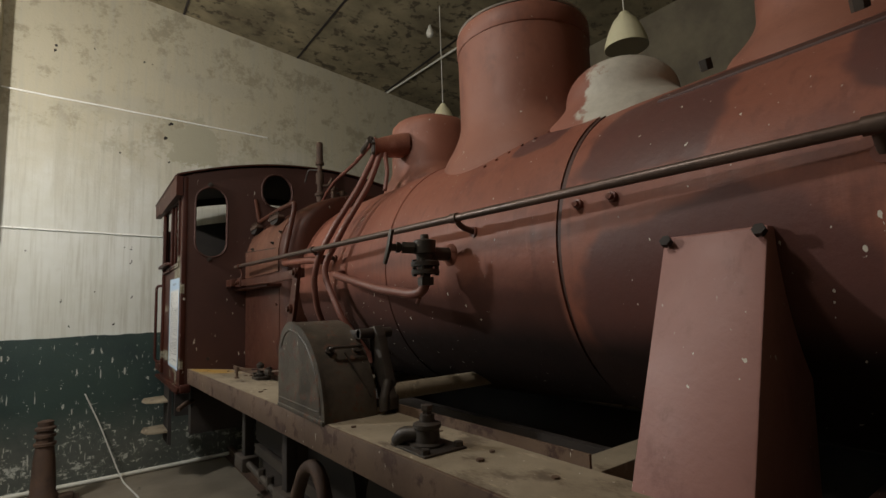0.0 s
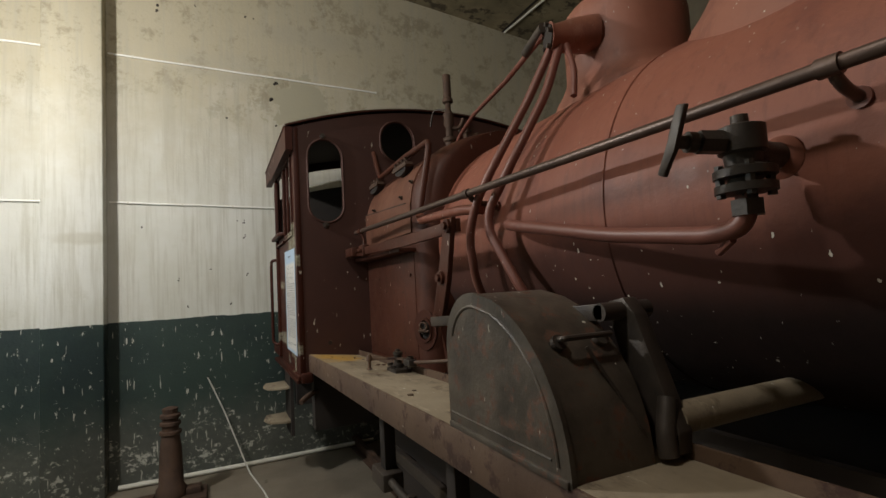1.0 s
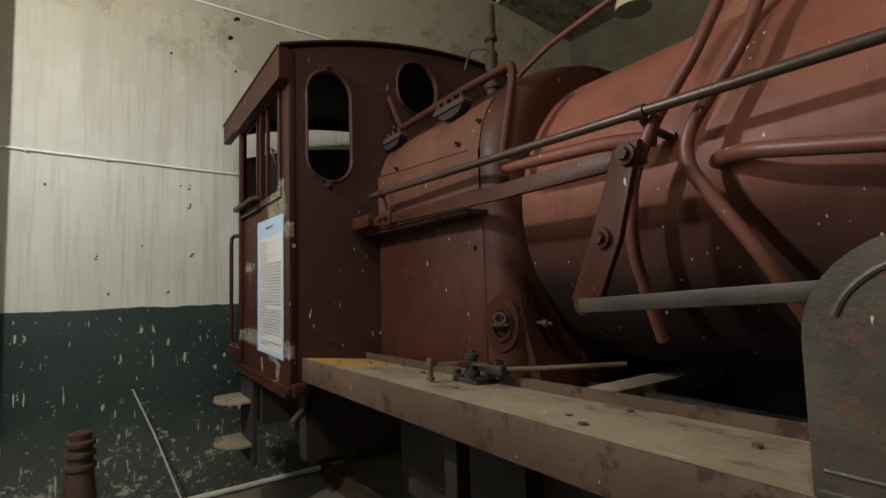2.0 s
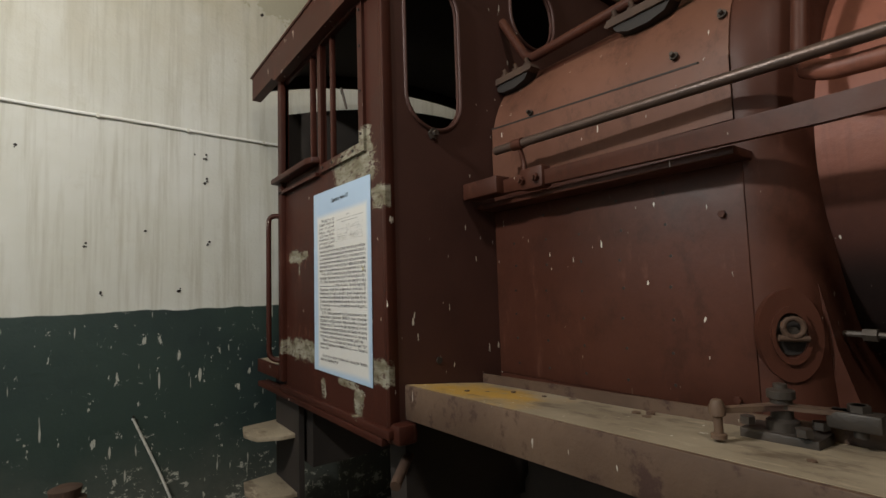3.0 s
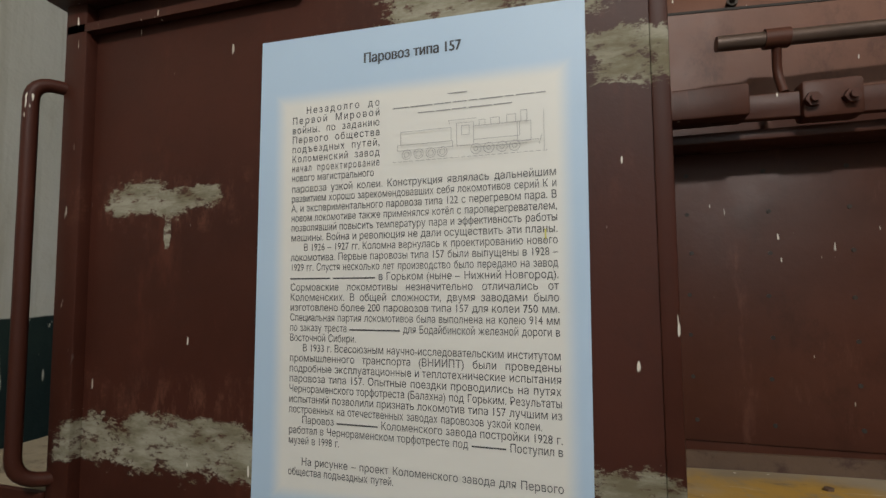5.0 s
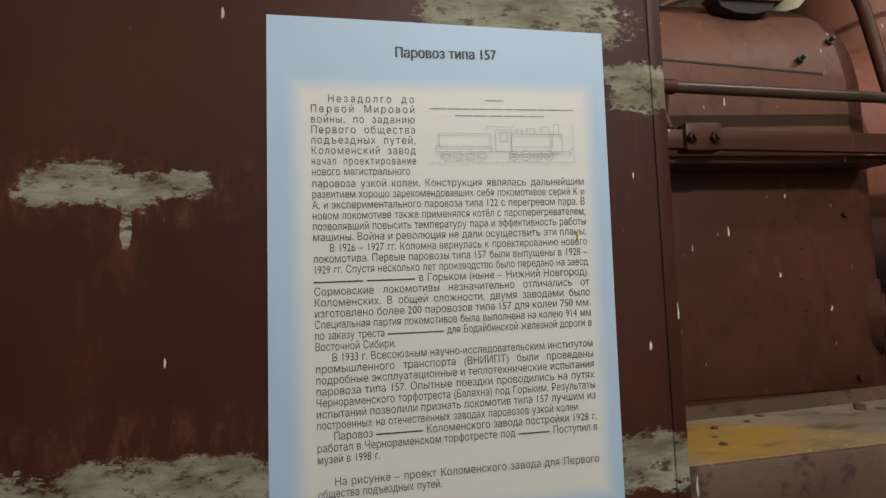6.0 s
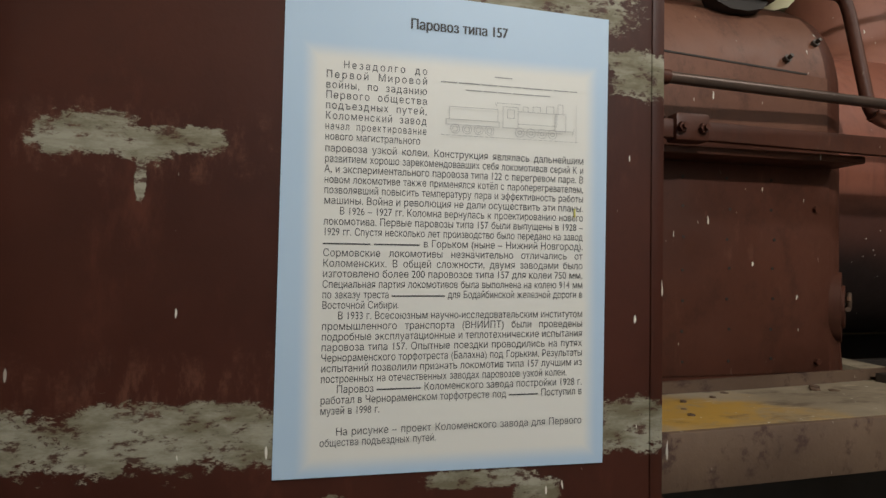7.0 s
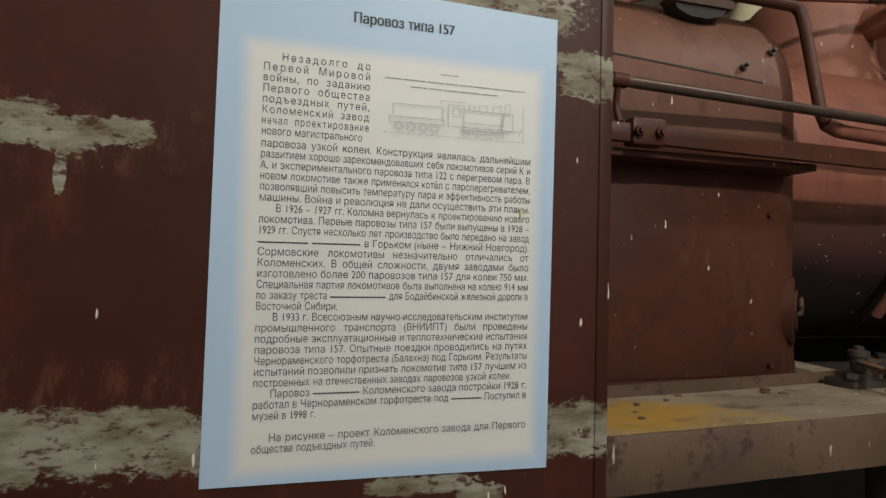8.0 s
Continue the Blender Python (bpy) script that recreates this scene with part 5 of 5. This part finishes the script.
for x, z, s in ((0.361, 3.059, 0.016), (0.546, 4.067, 0.014), (0.62, 4.055, 0.012), (0.481, 2.107, 0.014), (0.484, 1.97, 0.014), (-0.188, 4.013, 0.03), (0.12, 4.1, 0.01), (-0.05, 1.6, 0.013), (0.5, 1.62, 0.014), (0.2, 1.68, 0.012), (0.43, 2.12, 0.01),
                (0.8, 3.46, 0.028), (0.755, 3.3, 0.03), (0.79, 3.05, 0.024), (-0.32, 2.05, 0.012), (0.36, 1.37, 0.014), (0.02, 1.36, 0.012)):
    q = BACK - 0.002
    bm = bmesh.new()
    for k in range(3):
        a, b = random.uniform(-s, s) * 0.5, random.uniform(-s, s)
        nut(bm, (x + a, q + 0.004, z + b), (0, -1, 0), s * random.uniform(0.22, 0.5), 0.0065, False)
    # dark discs on the plaster, coloured as the shaded inside of holes
    solid("wall_nail_hole", bm, M_UNDER, "dark chipped nail hole in the plaster", "hole", "chipped holes in the wall", kind="structure")


def jack_stand(x, y):
    j = thing("screw_jack", (x, y, FLOOR), "rusty ribbed screw jack on a flat iron base", "jack")
    part("column", lathe((x, y, 0), [(0.02, FLOOR + 0.04), (0.105, FLOOR + 0.04), (0.105, 0.03), (0.085, 0.06), (0.075, 0.3), (0.062, 0.42), (0.075, 0.43), (0.075, 0.45), (0.058, 0.455), (0.058, 0.49), (0.072, 0.495), (0.072, 0.515), (0.056, 0.52),
                                     (0.056, 0.545), (0.07, 0.55), (0.07, 0.57), (0.05, 0.58), (0.055, 0.615), (0.03, 0.625), (0.002, 0.626)], 28), M_RUST, j)
    part("base_plate", bx(x - 0.27, x + 0.24, y - 0.16, y + 0.12, FLOOR, FLOOR + 0.045, bev=0.008), M_RUST, j)
    part("bracket", bx(x + 0.1, x + 0.2, y - 0.05, y + 0.05, FLOOR + 0.04, FLOOR + 0.09, bev=0.006), M_RUST, j)
    part("bracket", bx(x - 0.2, x - 0.11, y - 0.06, y + 0.03, FLOOR + 0.04, FLOOR + 0.075, bev=0.006), M_RUST, j)


jack_stand(-0.093, 5.15)
rope = thing("rope", (0.5, 5.4, FLOOR), "pale twisted rope from the wall to the floor", "rope")
rp = [(0.16, BACK - 0.012, 0.735), (0.285, BACK - 0.02, 0.43), (0.44, 5.52, -0.01), (0.47, 5.4, -0.06), (0.54, 4.95, -0.062), (0.57, 4.6, -0.062), (0.55, 4.2, -0.062)]
part("strand", tube(rp, 0.006, 0.08, 8), M_ROPE, rope)
nailhook = part("hook", tube([(0.16, BACK, 0.745), (0.16, BACK - 0.02, 0.74), (0.16, BACK - 0.025, 0.755)], 0.004, 0.01, 6), M_IRON, rope)
for k, (a, b) in enumerate(zip(np.linspace(0, 0.93, 40), np.linspace(0.02, 0.95, 40))):
    seg = a * 5.999
    i, f = int(seg), seg - int(seg)
    p = Vector(rp[i]).lerp(Vector(rp[i + 1]), f)
    part("twist", lathe(p, [(0.002, -0.006), (0.007, -0.004), (0.008, 0), (0.007, 0.004), (0.002, 0.006)], 8), M_ROPE, rope)
solid("floor_pipe", tube([(-0.5, BACK - 0.03, FLOOR + 0.025), (0.3, BACK - 0.03, FLOOR + 0.022), (1.6, BACK - 0.03, FLOOR + 0.03)], 0.02, 0.05), M_WHITE, "white painted pipe along the foot of the wall", "pipe")


def pendant(x, y, z, r):
    lamp = thing("pendant_lamp", (x, y, ceiling_z(x)), "yellowed cone shaded pendant lamp hanging unlit from the ceiling", "lamp", "pendant lamps")
    part("shade", lathe((x, y, z), [(r, -0.11), (r * 0.98, -0.08), (r * 0.8, 0.0), (r * 0.55, 0.07), (r * 0.3, 0.11), (r * 0.22, 0.13), (r * 0.2, 0.128), (r * 0.5, 0.066), (r * 0.76, -0.003), (r * 0.96, -0.108)], 32), M_SHADE, lamp)
    part("bulb_holder", lathe((x, y, z), [(0.018, -0.1), (0.022, -0.08), (0.022, 0.05), (0.012, 0.13), (0.002, 0.135)], 14), M_SHADE, lamp)
    part("cord", rod((x, y, z + 0.12), (x, y, ceiling_z(x)), 0.004, 8), M_WHITE, lamp)


pendant(2.9, 1.61, 3.165, 0.135)
pendant(2.95, 3.68, 3.3, 0.12)
solid("trim_cord", tube([(3.44, BACK - 0.02, ceiling_z(3.44) - 0.012), (3.5, 4.4, ceiling_z(3.5) - 0.012), (3.58, 3.0, ceiling_z(3.58) - 0.012)], 0.012, 0.05, 8), M_WHITE, "pale cord running along the ceiling", "cord", kind="structure")
solid("ceiling_bulb", lathe((3.05, 4.0, ceiling_z(3.05)), [(0.012, -0.002), (0.02, -0.03), (0.03, -0.055), (0.042, -0.09), (0.035, -0.125), (0.015, -0.14), (0.002, -0.142)], 18), M_WHITE, "small unlit white bulb on the ceiling", "bulb")
for x in (2.17, 3.42, 0.9, -0.35):
    solid("ceiling_joint", prism([(x - 0.012, ceiling_z(x) - 0.004), (x + 0.012, ceiling_z(x) - 0.007), (x + 0.008, ceiling_z(x) + 0.01), (x - 0.008, ceiling_z(x) + 0.01)], "y", FRONT, BACK), M_UNDER, "dark joint between ceiling slabs", "joint", kind="structure")

# window frame in the west wall
wf = tagged(new("window_1"), "plain white wooden window in the side wall", "window", kind="structure")
wf.location = (LEFT - 0.15, 3.75, 1.25)
part("window_frame", holed([(3.05, 1.25), (4.45, 1.25), (4.45, 2.85), (3.05, 2.85)], [[(3.12, 1.32), (3.71, 1.32), (3.71, 2.78), (3.12, 2.78)], [(3.79, 1.32), (4.38, 1.32), (4.38, 2.78), (3.79, 2.78)]], "x", LEFT - 0.2, LEFT - 0.12), M_WHITE, wf)
for y0, y1 in ((3.12, 3.71), (3.79, 4.38)):
    pane = part("pane", bx(LEFT - 0.165, LEFT - 0.16, y0, y1, 1.32, 2.78), M_GLASS, wf)
    pane.visible_shadow = False

# things stacked along the masonry wall beyond the locomotive
bench = thing("bench", (3.7, 3.2, FLOOR), "low wooden bench beyond the locomotive", "bench")
part("bench_top", bx(3.45, 3.95, 2.5, 4.2, 0.5, 0.54, bev=0.004), M_FASCIA, bench)
for x in (3.5, 3.9):
    for y in (2.6, 4.1):
        part("leg", bx(x - 0.03, x + 0.03, y - 0.03, y + 0.03, FLOOR, 0.5), M_FASCIA, bench)
crate = thing("plastic_crate", (3.65, 3.4, 0.54), "blue plastic crate standing on a bench", "crate")
part("tub", holed([(3.2, 0.54), (3.62, 0.54), (3.62, 0.74), (3.2, 0.74)], [[(3.36, 0.66), (3.46, 0.66), (3.46, 0.7), (3.36, 0.7)]], "x", 3.5, 3.8), M_BLUE, crate)
can = thing("canister", (3.62, 3.02, 0.54), "yellow canister with a pale cap on the bench", "canister")
part("body", bx(3.56, 3.68, 2.96, 3.08, 0.54, 0.78, bev=0.015), M_YELLOW, can)
part("cap", lathe((3.62, 3.02, 0.78), [(0.03, -0.002), (0.03, 0.03), (0.002, 0.032)], 14), M_WHITE, can)
